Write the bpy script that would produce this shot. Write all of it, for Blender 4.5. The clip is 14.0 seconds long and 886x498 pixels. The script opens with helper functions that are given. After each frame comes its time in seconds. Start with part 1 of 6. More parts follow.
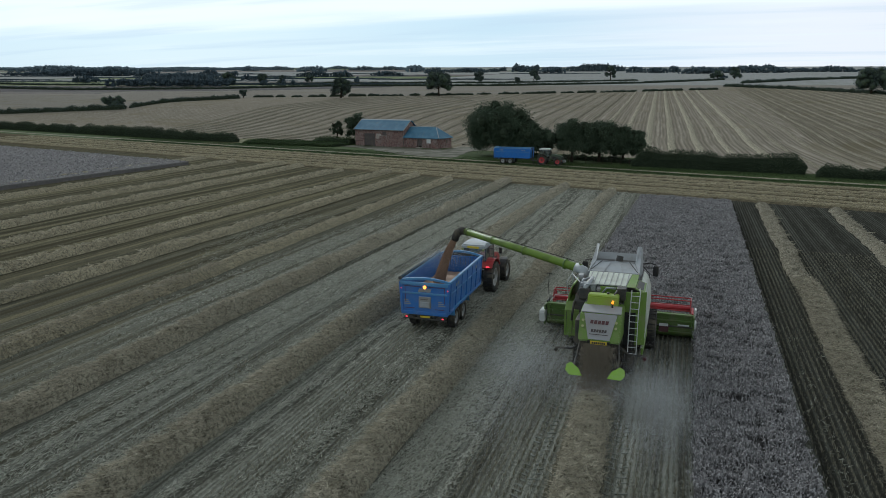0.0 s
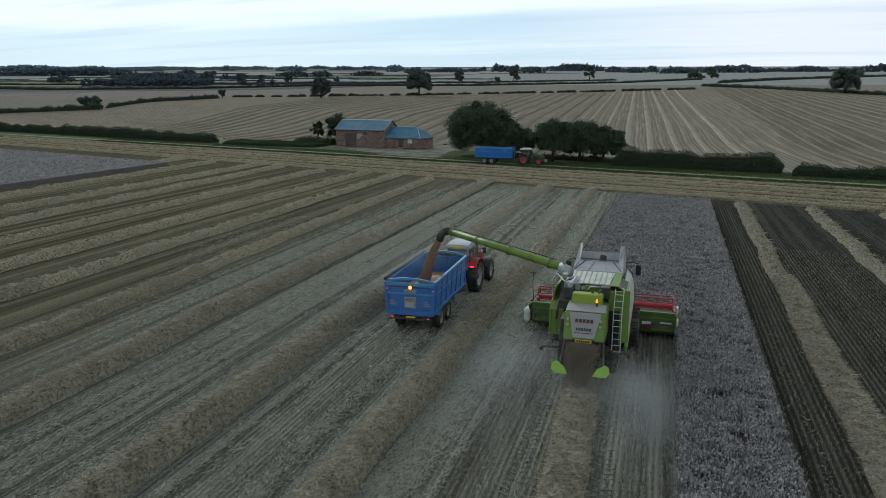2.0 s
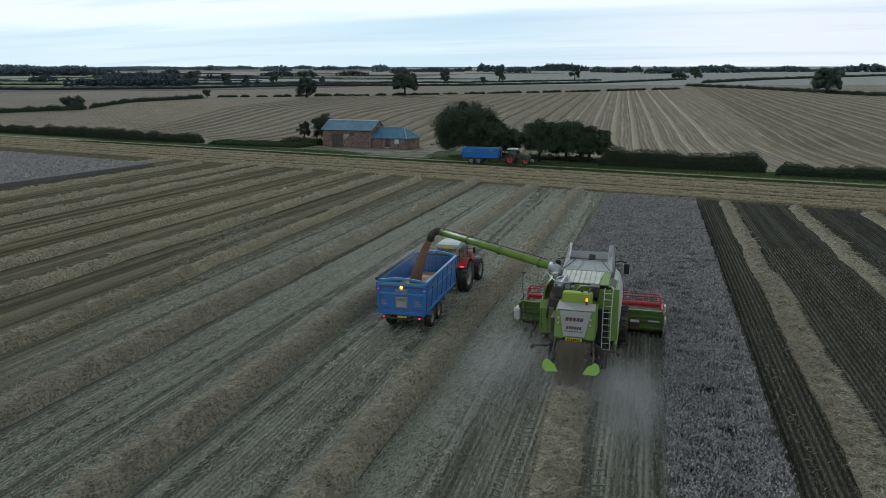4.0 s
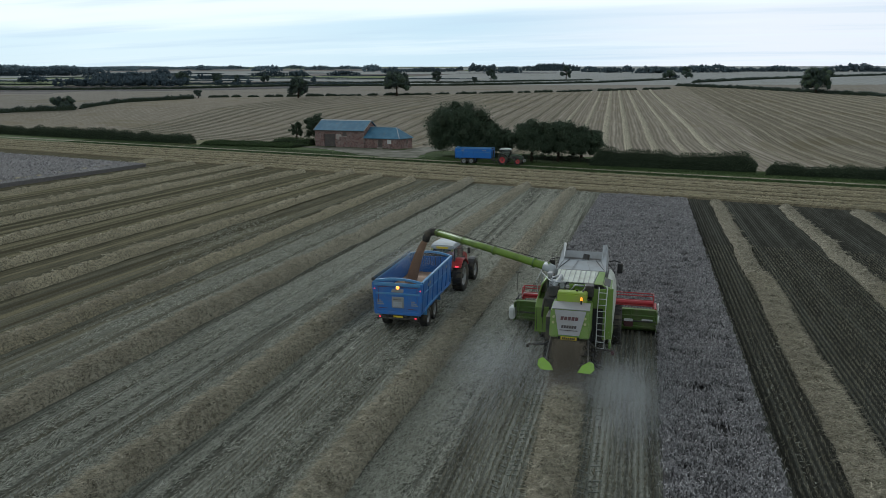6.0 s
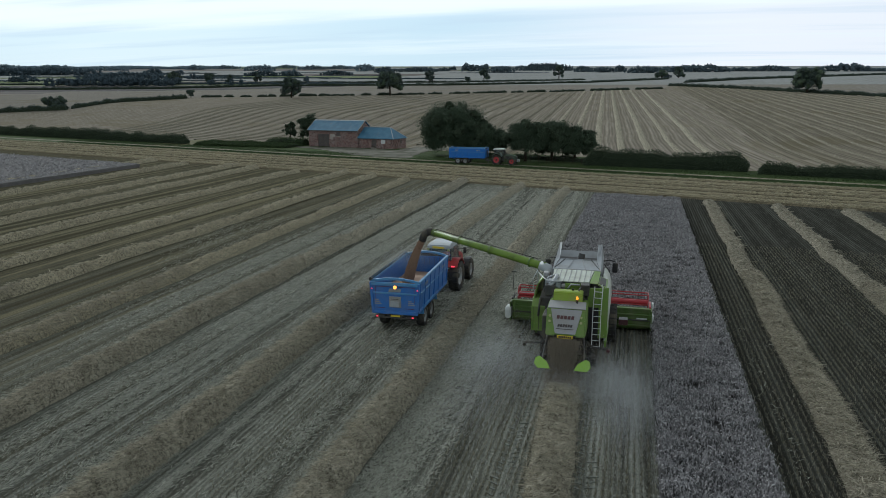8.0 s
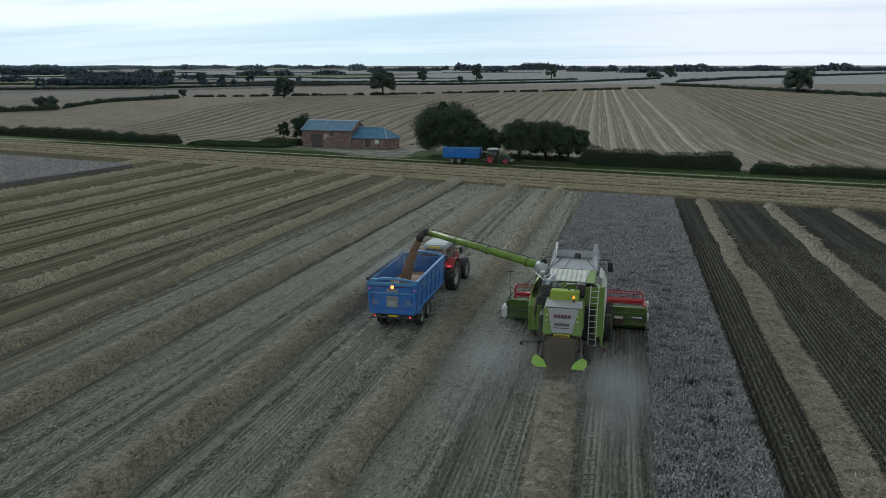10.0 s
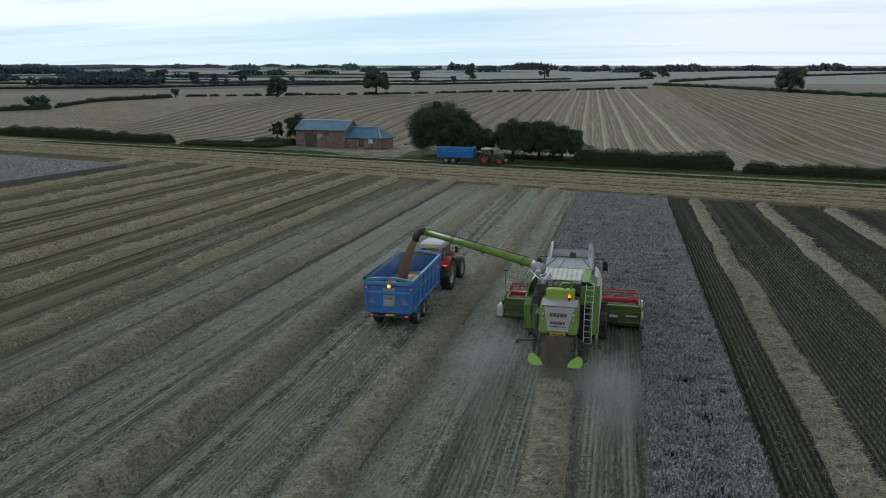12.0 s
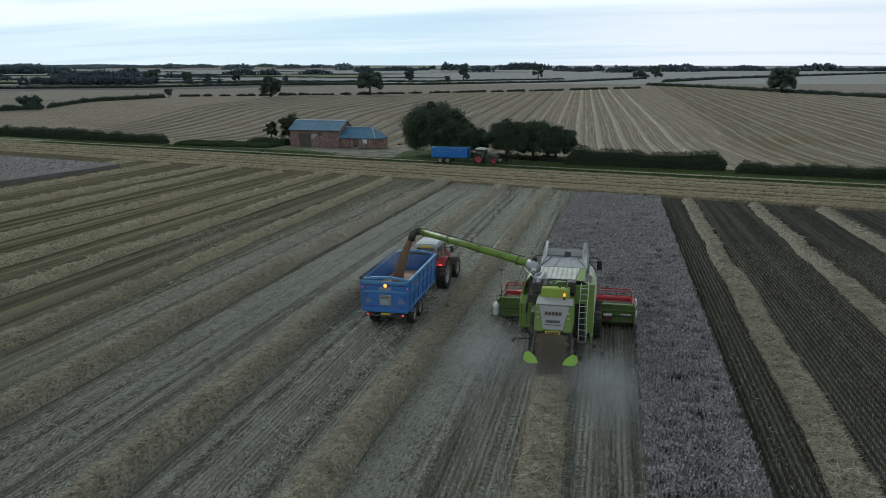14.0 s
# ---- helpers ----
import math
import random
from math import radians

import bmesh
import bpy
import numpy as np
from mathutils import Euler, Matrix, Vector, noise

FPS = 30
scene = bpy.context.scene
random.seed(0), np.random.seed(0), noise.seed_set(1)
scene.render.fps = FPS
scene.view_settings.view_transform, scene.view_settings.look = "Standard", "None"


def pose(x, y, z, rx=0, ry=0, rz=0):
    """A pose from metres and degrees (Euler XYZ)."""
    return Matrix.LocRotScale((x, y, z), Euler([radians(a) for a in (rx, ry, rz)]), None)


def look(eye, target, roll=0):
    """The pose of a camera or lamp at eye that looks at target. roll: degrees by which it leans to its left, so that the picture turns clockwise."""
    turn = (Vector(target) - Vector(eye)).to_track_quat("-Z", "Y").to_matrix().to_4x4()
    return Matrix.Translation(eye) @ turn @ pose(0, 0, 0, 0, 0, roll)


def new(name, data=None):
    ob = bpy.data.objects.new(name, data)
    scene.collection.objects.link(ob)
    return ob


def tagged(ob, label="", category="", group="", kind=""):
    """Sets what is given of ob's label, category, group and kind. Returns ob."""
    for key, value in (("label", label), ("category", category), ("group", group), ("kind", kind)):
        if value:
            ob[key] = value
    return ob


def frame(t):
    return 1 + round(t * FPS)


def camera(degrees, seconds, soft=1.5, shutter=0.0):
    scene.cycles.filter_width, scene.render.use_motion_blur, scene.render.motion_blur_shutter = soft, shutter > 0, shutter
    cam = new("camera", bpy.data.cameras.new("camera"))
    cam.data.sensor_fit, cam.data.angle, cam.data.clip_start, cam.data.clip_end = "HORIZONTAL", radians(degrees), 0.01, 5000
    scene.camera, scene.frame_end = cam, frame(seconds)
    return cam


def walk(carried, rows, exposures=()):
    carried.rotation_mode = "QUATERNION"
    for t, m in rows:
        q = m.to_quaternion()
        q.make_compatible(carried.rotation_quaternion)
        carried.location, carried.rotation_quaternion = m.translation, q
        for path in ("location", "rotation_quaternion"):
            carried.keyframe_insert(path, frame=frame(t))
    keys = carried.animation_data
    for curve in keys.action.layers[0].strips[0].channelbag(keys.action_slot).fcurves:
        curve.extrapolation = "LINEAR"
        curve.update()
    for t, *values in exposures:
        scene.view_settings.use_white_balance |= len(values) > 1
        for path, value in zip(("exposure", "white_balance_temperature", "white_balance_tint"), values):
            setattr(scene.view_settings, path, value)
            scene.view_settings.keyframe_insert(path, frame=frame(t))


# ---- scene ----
cam = camera(63.356, 14.0, soft=0.7)

PATH = [
    (0, pose(0.000, -0.000, 12.208, 77.850, 0.006, 18.965)),
    (0.5, pose(-0.050, -0.040, 12.222, 77.843, 0.015, 18.579)),
    (1, pose(-0.071, -0.083, 12.239, 77.837, 0.026, 18.160)),
    (1.5, pose(-0.095, -0.160, 12.262, 77.835, 0.030, 17.771)),
    (2, pose(-0.139, -0.249, 12.283, 77.825, 0.035, 17.409)),
    (2.5, pose(-0.195, -0.318, 12.299, 77.820, 0.039, 17.080)),
    (3, pose(-0.228, -0.410, 12.310, 77.827, 0.047, 16.758)),
    (5.5, pose(-0.354, -0.887, 12.439, 77.791, 0.057, 15.783)),
    (6, pose(-0.374, -0.978, 12.455, 77.799, 0.082, 15.613)),
    (6.5, pose(-0.386, -1.082, 12.475, 77.805, 0.100, 15.459)),
    (7, pose(-0.411, -1.173, 12.492, 77.798, 0.102, 15.333)),
    (7.5, pose(-0.443, -1.241, 12.514, 77.784, 0.100, 15.202)),
    (8, pose(-0.468, -1.333, 12.534, 77.776, 0.096, 15.060)),
    (10.5, pose(-0.641, -1.711, 12.627, 77.732, 0.103, 14.335)),
    (11, pose(-0.660, -1.787, 12.634, 77.727, 0.090, 14.202)),
    (11.5, pose(-0.679, -1.851, 12.639, 77.719, 0.071, 14.072)),
    (12, pose(-0.703, -1.902, 12.648, 77.712, 0.056, 13.943)),
    (12.5, pose(-0.710, -1.981, 12.645, 77.706, 0.052, 13.819)),
    (13, pose(-0.731, -2.036, 12.656, 77.715, 0.055, 13.690)),
    (13.5, pose(-0.739, -2.121, 12.668, 77.711, 0.055, 13.574)),
    (14, pose(-0.733, -2.216, 12.689, 77.705, 0.052, 13.448)),
]
walk(cam, PATH, ((0.0, 0.0, 5720, 3.5), (14.0, 0.0, 5720, 3.5)))

# ---- world, sun ----
world = bpy.data.worlds.new("world")
scene.world = world
world.use_nodes = True
wt = world.node_tree
wt.nodes.clear()


def wnode(kind, **props):
    n = wt.nodes.new(kind)
    for k, v in props.items():
        setattr(n, k, v)
    return n


def wmath(op, a, b=None, clamp=False):
    n = wnode("ShaderNodeMath", operation=op, use_clamp=clamp)
    for i, v in enumerate((a, b)):
        if v is None:
            continue
        if isinstance(v, (int, float)):
            n.inputs[i].default_value = v
        else:
            wt.links.new(v, n.inputs[i])
    return n.outputs[0]


def wmix(fac, a, b):
    n = wnode("ShaderNodeMix", data_type="RGBA")
    for i, v in ((0, fac), (6, a), (7, b)):
        if isinstance(v, (int, float, tuple)):
            n.inputs[i].default_value = v
        else:
            wt.links.new(v, n.inputs[i])
    return n.outputs[2]


SUN_ELEVATION, SUN_TURN = 22.0, -38.0
sky = wnode("ShaderNodeTexSky", sky_type="NISHITA", sun_disc=False)
sky.sun_elevation, sky.sun_rotation = radians(SUN_ELEVATION), radians(SUN_TURN)
sky.air_density, sky.dust_density, sky.ozone_density = 1.0, 1.5, 1.5
coord = wnode("ShaderNodeTexCoord")
split = wnode("ShaderNodeSeparateXYZ")
wt.links.new(coord.outputs["Generated"], split.inputs[0])
up = wmath("MAXIMUM", split.outputs[2], 0.0)
lift = wmath("ADD", up, 0.055)
flat = wnode("ShaderNodeCombineXYZ")
wt.links.new(wmath("DIVIDE", split.outputs[0], lift), flat.inputs[0])
wt.links.new(wmath("DIVIDE", split.outputs[1], lift), flat.inputs[1])


def cloud(scale, stretch, detail, shift, low, high):
    m = wnode("ShaderNodeMapping")
    m.inputs["Scale"].default_value = (scale * stretch, scale, 1)
    m.inputs["Location"].default_value = (shift, shift * 0.7, 0)
    m.inputs["Rotation"].default_value = (0, 0, radians(14))
    wt.links.new(flat.outputs[0], m.inputs[0])
    n = wnode("ShaderNodeTexNoise")
    n.inputs["Scale"].default_value = 1.0
    n.inputs["Detail"].default_value = detail
    n.inputs["Roughness"].default_value = 0.55
    wt.links.new(m.outputs[0], n.inputs["Vector"])
    r = wnode("ShaderNodeMapRange", interpolation_type="SMOOTHSTEP")
    r.inputs[1].default_value, r.inputs[2].default_value = low, high
    wt.links.new(n.outputs[0], r.inputs[0])
    return r.outputs[0]


clear = wnode("ShaderNodeVectorMath", operation="SCALE")
wt.links.new(sky.outputs[0], clear.inputs[0])
clear.inputs["Scale"].default_value = 0.10
# thin evening cloud: blue-grey low down, rosy towards the north-east, white above
rosy = wnode("ShaderNodeVectorMath", operation="DOT_PRODUCT")
wt.links.new(coord.outputs["Generated"], rosy.inputs[0])
rosy.inputs[1].default_value = (math.sin(radians(45)), math.cos(radians(45)), -0.6)


def wstep(v, low, high, to0=0.0, to1=1.0):
    n = wnode("ShaderNodeMapRange", interpolation_type="SMOOTHSTEP")
    for i, q in enumerate((v, low, high, to0, to1)):
        if isinstance(q, (int, float)):
            n.inputs[i].default_value = q
        else:
            wt.links.new(q, n.inputs[i])
    return n.outputs[0]


low_sky = wmix(0.94, clear.outputs[0], (0.615, 0.745, 0.82, 1))
low_sky = wmix(wstep(wmath("ADD", rosy.outputs["Value"], wmath("MULTIPLY", cloud(0.6, 0.3, 5, 3.1, 0.2, 0.8), 0.12)), 0.46, 0.84), low_sky, (0.92, 0.885, 0.885, 1))
edge = wmath("ADD", split.outputs[2], wmath("MULTIPLY", cloud(0.45, 0.30, 6, 8.4, 0.25, 0.75), 0.07))
edge = wmath("ADD", edge, wmath("MULTIPLY", wmath("MULTIPLY", split.outputs[0], -1.0), 0.03))
high_sky = wmix(wstep(edge, 0.108, 0.158), low_sky, (1.0, 1.0, 0.96, 1))
veil = wmix(wmath("MULTIPLY", cloud(0.9, 0.18, 7, 5.2, 0.56, 0.70), 0.5), high_sky, (0.92, 0.945, 0.95, 1))
dim = wmix(wmath("MULTIPLY", cloud(1.3, 0.20, 7, 1.7, 0.50, 0.68), 0.40), veil, (0.62, 0.71, 0.79, 1))
# evening: the vault grows darker towards the zenith
vault = wnode("ShaderNodeMapRange", interpolation_type="SMOOTHSTEP")
vault.inputs[1].default_value, vault.inputs[2].default_value = 0.18, 0.85
vault.inputs[3].default_value, vault.inputs[4].default_value = 1.06, 0.52
wt.links.new(split.outputs[2], vault.inputs[0])
back = wnode("ShaderNodeBackground")
wt.links.new(dim, back.inputs[0])
# and brighter towards the low sun than behind
glow = wnode("ShaderNodeVectorMath", operation="DOT_PRODUCT")
wt.links.new(coord.outputs["Generated"], glow.inputs[0])
glow.inputs[1].default_value = (math.sin(radians(SUN_TURN)), math.cos(radians(SUN_TURN)), 0.1)
side = wnode("ShaderNodeMapRange")
side.inputs[1].default_value, side.inputs[2].default_value, side.inputs[3].default_value, side.inputs[4].default_value = -1.0, 0.75, 0.72, 0.97
wt.links.new(glow.outputs["Value"], side.inputs[0])
wt.links.new(wmath("MULTIPLY", vault.outputs[0], side.outputs[0]), back.inputs[1])
wt.links.new(back.outputs[0], wnode("ShaderNodeOutputWorld").inputs[0])

lamp = bpy.data.lights.new("sun", "SUN")
lamp.energy, lamp.angle, lamp.color = 2.0, radians(12), (1.0, 0.95, 0.90)
sun = new("sun", lamp)
a, e = radians(SUN_TURN), radians(SUN_ELEVATION + 2)
sun.matrix_world = look((0, 0, 60), (-60 * math.cos(e) * math.sin(a), -60 * math.cos(e) * math.cos(a), 60 - 60 * math.sin(e)))

# ---- materials ----
class Nodes:
    """Short hand for a node material."""

    def __init__(self, name, rough=0.8, metal=0.0, spec=0.3):
        self.mat = bpy.data.materials.new(name)
        self.mat.use_nodes = True
        self.tree = self.mat.node_tree
        self.bsdf = self.tree.nodes["Principled BSDF"]
        self.bsdf.inputs["Roughness"].default_value = rough
        self.bsdf.inputs["Metallic"].default_value = metal
        self.bsdf.inputs["Specular IOR Level"].default_value = spec

    def put(self, v, socket):
        if isinstance(v, (int, float)):
            socket.default_value = v
        elif isinstance(v, tuple):
            socket.default_value = (*v, 1)[:4] if socket.type == "RGBA" else v
        else:
            self.tree.links.new(v, socket)

    def node(self, kind, **props):
        n = self.tree.nodes.new(kind)
        for k, v in props.items():
            setattr(n, k, v)
        return n

    def math(self, op, a, b=0.0, c=None, clamp=False):
        n = self.node("ShaderNodeMath", operation=op, use_clamp=clamp)
        self.put(a, n.inputs[0]), self.put(b, n.inputs[1])
        if c is not None:
            self.put(c, n.inputs[2])
        return n.outputs[0]

    def mix(self, fac, a, b, blend="MIX"):
        n = self.node("ShaderNodeMix", data_type="RGBA", blend_type=blend)
        self.put(fac, n.inputs[0]), self.put(a, n.inputs[6]), self.put(b, n.inputs[7])
        return n.outputs[2]

    def step(self, v, low, high, to0=0.0, to1=1.0):
        n = self.node("ShaderNodeMapRange", interpolation_type="SMOOTHSTEP")
        for i, w in enumerate((v, low, high, to0, to1)):
            self.put(w, n.inputs[i])
        return n.outputs[0]

    def place(self, local=False):
        if local:
            return self.node("ShaderNodeTexCoord").outputs["Object"]
        return self.node("ShaderNodeNewGeometry").outputs["Position"]

    def map(self, vec, scale=(1, 1, 1), turn=0.0, shift=(0, 0, 0)):
        n = self.node("ShaderNodeMapping")
        self.put(vec, n.inputs[0])
        n.inputs["Location"].default_value = shift
        n.inputs["Rotation"].default_value = (0, 0, radians(turn))
        n.inputs["Scale"].default_value = scale
        return n.outputs[0]

    def noise(self, vec, scale, detail=4, rough=0.55):
        n = self.node("ShaderNodeTexNoise")
        self.put(vec, n.inputs["Vector"])
        n.inputs["Scale"].default_value, n.inputs["Detail"].default_value, n.inputs["Roughness"].default_value = scale, detail, rough
        return n.outputs[0]

    def island(self):
        return self.node("ShaderNodeNewGeometry").outputs["Random Per Island"]

    def chance(self):
        return self.node("ShaderNodeObjectInfo").outputs["Random"]

    def bump(self, height, distance, strength=0.6):
        n = self.node("ShaderNodeBump")
        n.inputs["Strength"].default_value, n.inputs["Distance"].default_value = strength, distance
        self.put(height, n.inputs["Height"])
        self.tree.links.new(n.outputs[0], self.bsdf.inputs["Normal"])

    def done(self, color, rough=None):
        self.put(color, self.bsdf.inputs["Base Color"])
        if rough is not None:
            self.put(rough, self.bsdf.inputs["Roughness"])
        return self.mat


def shade(c, k):
    return tuple(min(1.0, v * k) for v in c)


def painted(name, color, rough=0.45, metal=0.0, dust=0.3, dust_color=(0.20, 0.17, 0.12), grain=30.0):
    """Paint, plastic, rubber or metal with dust in blotches and a fine grain."""
    n = Nodes(name, rough, metal, 0.4)
    p = n.place(local=True)
    big, small = n.noise(p, 1.7, 5), n.noise(p, grain, 3)
    c = n.mix(n.math("MULTIPLY", small, 0.35), color, shade(color, 0.72))
    c = n.mix(n.math("MULTIPLY", n.step(big, 0.38, 0.72), dust), c, dust_color)
    n.bump(small, 0.002, 0.25)
    return n.done(c, n.math("ADD", n.math("MULTIPLY", big, 0.3), rough - 0.1))


def glowing(name, color, strength):
    n = Nodes(name, 0.3)
    n.put(color, n.bsdf.inputs["Emission Color"])
    n.bsdf.inputs["Emission Strength"].default_value = strength
    return n.done(color)


def blades(name, dry, dark, pale, rough=0.75):
    """Straw, ears, leaves: each blade of its own tone, with slow patches over the field."""
    n = Nodes(name, rough, 0.0, 0.05)
    r = n.island()
    c = n.mix(n.step(r, 0.0, 0.55), dark, dry)
    c = n.mix(n.step(r, 0.62, 1.0), c, pale)
    patch = n.noise(n.place(), 0.35, 4)
    c = n.mix(n.math("MULTIPLY", n.step(patch, 0.4, 0.7), 0.35), c, shade(dark, 1.1))
    return n.done(c)


def soil(name, turn, pale, mid, dark, lines=0.2, bands=(0.6, 0.012), drill=0.3, older=None, bend=1.2):
    """Cut stubble: streaks along the drilling, pale chaff, brown soil, drill lines."""
    n = Nodes(name, 1.0, 0.0, 0.0)
    p = n.map(n.place(), turn=turn)
    streak = n.noise(n.map(p, (bands[0], bands[1], 1)), 1.0, 4, 0.6)
    fine = n.noise(n.map(p, (2.8, 0.30, 1), shift=(7, 3, 0)), 1.0, 6, 0.7)
    patch = n.noise(p, 0.045, 4)
    grit = n.noise(n.map(p, (1.6, 0.7, 1)), 6.0, 5, 0.7)
    speck = n.noise(n.map(p, (1.0, 0.6, 1)), 15.0, 4, 0.75)
    wave = n.node("ShaderNodeTexWave", wave_type="BANDS", bands_direction="X")
    n.put(p, wave.inputs["Vector"])
    wave.inputs["Scale"].default_value = 0.314 / lines
    wave.inputs["Distortion"].default_value, wave.inputs["Detail"].default_value = bend, 2.0
    wave.inputs["Detail Scale"].default_value = 0.6
    band2 = n.noise(n.map(p, (2.1, 0.010, 1), shift=(2, 9, 0)), 1.0, 4, 0.6)
    c = n.mix(n.step(streak, 0.40, 0.58), dark, mid)
    c = n.mix(n.math("MULTIPLY", n.step(band2, 0.50, 0.60), 0.55), c, pale)
    c = n.mix(n.math("MULTIPLY", n.step(band2, 0.45, 0.38), 0.7), c, shade(dark, 0.8))
    c = n.mix(n.math("MULTIPLY", n.step(fine, 0.46, 0.66), 0.5), c, pale)
    c = n.mix(n.math("MULTIPLY", n.step(patch, 0.42, 0.66), 0.3), c, dark)
    c = n.mix(n.math("MULTIPLY", n.step(wave.outputs[0], 0.35, 0.75), drill), c, shade(dark, 0.62))
    c = n.mix(n.math("MULTIPLY", n.step(grit, 0.50, 0.68), 0.55), c, shade(pale, 1.1))
    c = n.mix(n.math("MULTIPLY", n.step(speck, 0.48, 0.64), 0.65), c, shade(dark, 0.55))
    if older:
        # rows cut earlier have lost their pale chaff
        sep = n.node("ShaderNodeSeparateXYZ")
        n.put(p, sep.inputs[0])
        age = n.step(n.math("ADD", sep.outputs[0], n.math("MULTIPLY", band2, 16.0)), -8.0, -34.0)
        c = n.mix(n.math("MULTIPLY", age, 0.85), c, n.mix(n.step(n.math("ADD", fine, n.math("MULTIPLY", speck, 0.5)), 0.60, 0.88), shade(older, 2.0), shade(older, 0.9)))
        combed = n.noise(n.map(p, (1.1, 0.008, 1), shift=(5, 1, 0)), 1.0, 4, 0.6)
        c = n.mix(n.math("MULTIPLY", age, n.step(combed, 0.545, 0.585, 0.0, 0.7)), c, n.mix(n.step(speck, 0.4, 0.6), shade(older, 4.0), shade(older, 2.0)))
        c = n.mix(n.math("MULTIPLY", age, n.step(combed, 0.46, 0.40, 0.0, 0.6)), c, shade(older, 0.7))
    h = n.math("ADD", n.math("MULTIPLY", grit, 0.6), n.math("MULTIPLY", speck, 0.5))
    n.bump(n.math("ADD", h, n.math("MULTIPLY", wave.outputs[0], 0.4)), 0.06, 0.7)
    return n.done(c)


def swaths(name, gap, pale, dark, turn=0.0, strong=0.6):
    """A far stubble field with straw swaths side by side."""
    n = Nodes(name, 1.0, 0.0, 0.0)
    p = n.map(n.place(), turn=turn)
    bend = n.noise(n.map(p, (0.01, 0.006, 1)), 1.0, 2)
    wave = n.node("ShaderNodeTexWave", wave_type="BANDS", bands_direction="X")
    shifted = n.node("ShaderNodeVectorMath", operation="ADD")
    push = n.node("ShaderNodeCombineXYZ")
    n.put(n.math("MULTIPLY", bend, 1.5), push.inputs[0])
    n.put(p, shifted.inputs[0]), n.put(push.outputs[0], shifted.inputs[1])
    n.put(shifted.outputs[0], wave.inputs["Vector"])
    wave.inputs["Scale"].default_value = 0.314 / gap
    wave.inputs["Distortion"].default_value, wave.inputs["Detail"].default_value = 0.12, 2.0
    wide = n.noise(n.map(p, (0.045, 0.002, 1)), 1.0, 4, 0.6)
    fine = n.noise(n.map(p, (0.9, 0.02, 1)), 1.0, 5, 0.65)
    patch = n.noise(p, 0.012, 4)
    grit = n.noise(p, 0.9, 4, 0.7)
    ridge = n.step(wave.outputs[0], 0.80, 0.98)
    c = n.mix(n.math("MULTIPLY", ridge, n.step(wide, 0.40, 0.62, strong * 0.25, strong)), dark, pale)
    c = n.mix(n.math("MULTIPLY", n.step(wave.outputs[0], 0.30, 0.06), 0.35), c, shade(dark, 0.75))
    n.bump(n.math("ADD", ridge, n.noise(p, 1.5, 3, 0.7)), 0.5, 0.6)
    half = n.node("ShaderNodeTexWave", wave_type="BANDS", bands_direction="X")
    n.put(shifted.outputs[0], half.inputs["Vector"])
    half.inputs["Scale"].default_value = 0.314 / gap * 3
    half.inputs["Distortion"].default_value = 0.2
    c = n.mix(n.math("MULTIPLY", n.step(half.outputs[0], 0.72, 0.95), 0.45), c, shade(dark, 0.5))
    c = n.mix(n.math("MULTIPLY", n.step(half.outputs[0], 0.25, 0.05), 0.22), c, pale)
    c = n.mix(n.math("MULTIPLY", n.step(fine, 0.45, 0.7), 0.35), c, shade(pale, 1.1))
    c = n.mix(n.math("MULTIPLY", n.step(wide, 0.52, 0.64), 0.5), c, (dark[0] * 0.80, dark[1] * 0.78, dark[2] * 0.62))
    c = n.mix(n.math("MULTIPLY", n.step(patch, 0.4, 0.65), 0.3), c, shade(dark, 1.15))
    c = n.mix(n.math("MULTIPLY", n.step(grit, 0.5, 0.75), 0.3), c, shade(dark, 0.8))
    return n.done(c)


def patchy(name, a, b, scale=0.5, rough=0.95, relief=0.05):
    """Grass, gravel or earth in two tones at two scales."""
    n = Nodes(name, rough, 0.0, 0.02)
    p = n.place()
    big, mid, small = n.noise(p, scale * 0.15, 4), n.noise(p, scale, 5, 0.65), n.noise(p, scale * 14, 4, 0.7)
    c = n.mix(n.step(mid, 0.35, 0.65), a, b)
    c = n.mix(n.math("MULTIPLY", n.step(big, 0.4, 0.65), 0.45), c, shade(b, 0.8))
    c = n.mix(n.math("MULTIPLY", n.step(small, 0.48, 0.7), 0.45), c, shade(a, 0.6))
    n.bump(small, relief, 0.6)
    return n.done(c)


STRAW, STRAW_HOLLOW, STRAW_PALE = (0.415, 0.380, 0.292), (0.078, 0.072, 0.054), (0.62, 0.578, 0.465)
m_field = soil("stubble", -0.8, (0.290, 0.298, 0.258), (0.142, 0.142, 0.116), (0.057, 0.056, 0.045), drill=0.42, bend=0.6, older=(0.052, 0.047, 0.030))
m_bare = soil("bare_stubble", 0, (0.106, 0.110, 0.094), (0.053, 0.052, 0.043), (0.032, 0.031, 0.026), lines=0.24, drill=0.8, bend=0.3)
m_headland = soil("headland_stubble", 16.0, (0.185, 0.162, 0.108), (0.094, 0.081, 0.054), (0.054, 0.046, 0.030))
m_back = swaths("back_field_stubble", 3.05, (0.385, 0.350, 0.290), (0.180, 0.160, 0.128), -2.6, 0.6)
# east part: shaded sides of the swaths painted as a darker stubble colour
m_back_east = swaths("shaded_back_stubble", 3.05, (0.310, 0.280, 0.220), (0.140, 0.125, 0.096), -0.6, 0.6)
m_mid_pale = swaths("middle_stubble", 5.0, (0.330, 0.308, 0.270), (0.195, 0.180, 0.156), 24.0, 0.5)
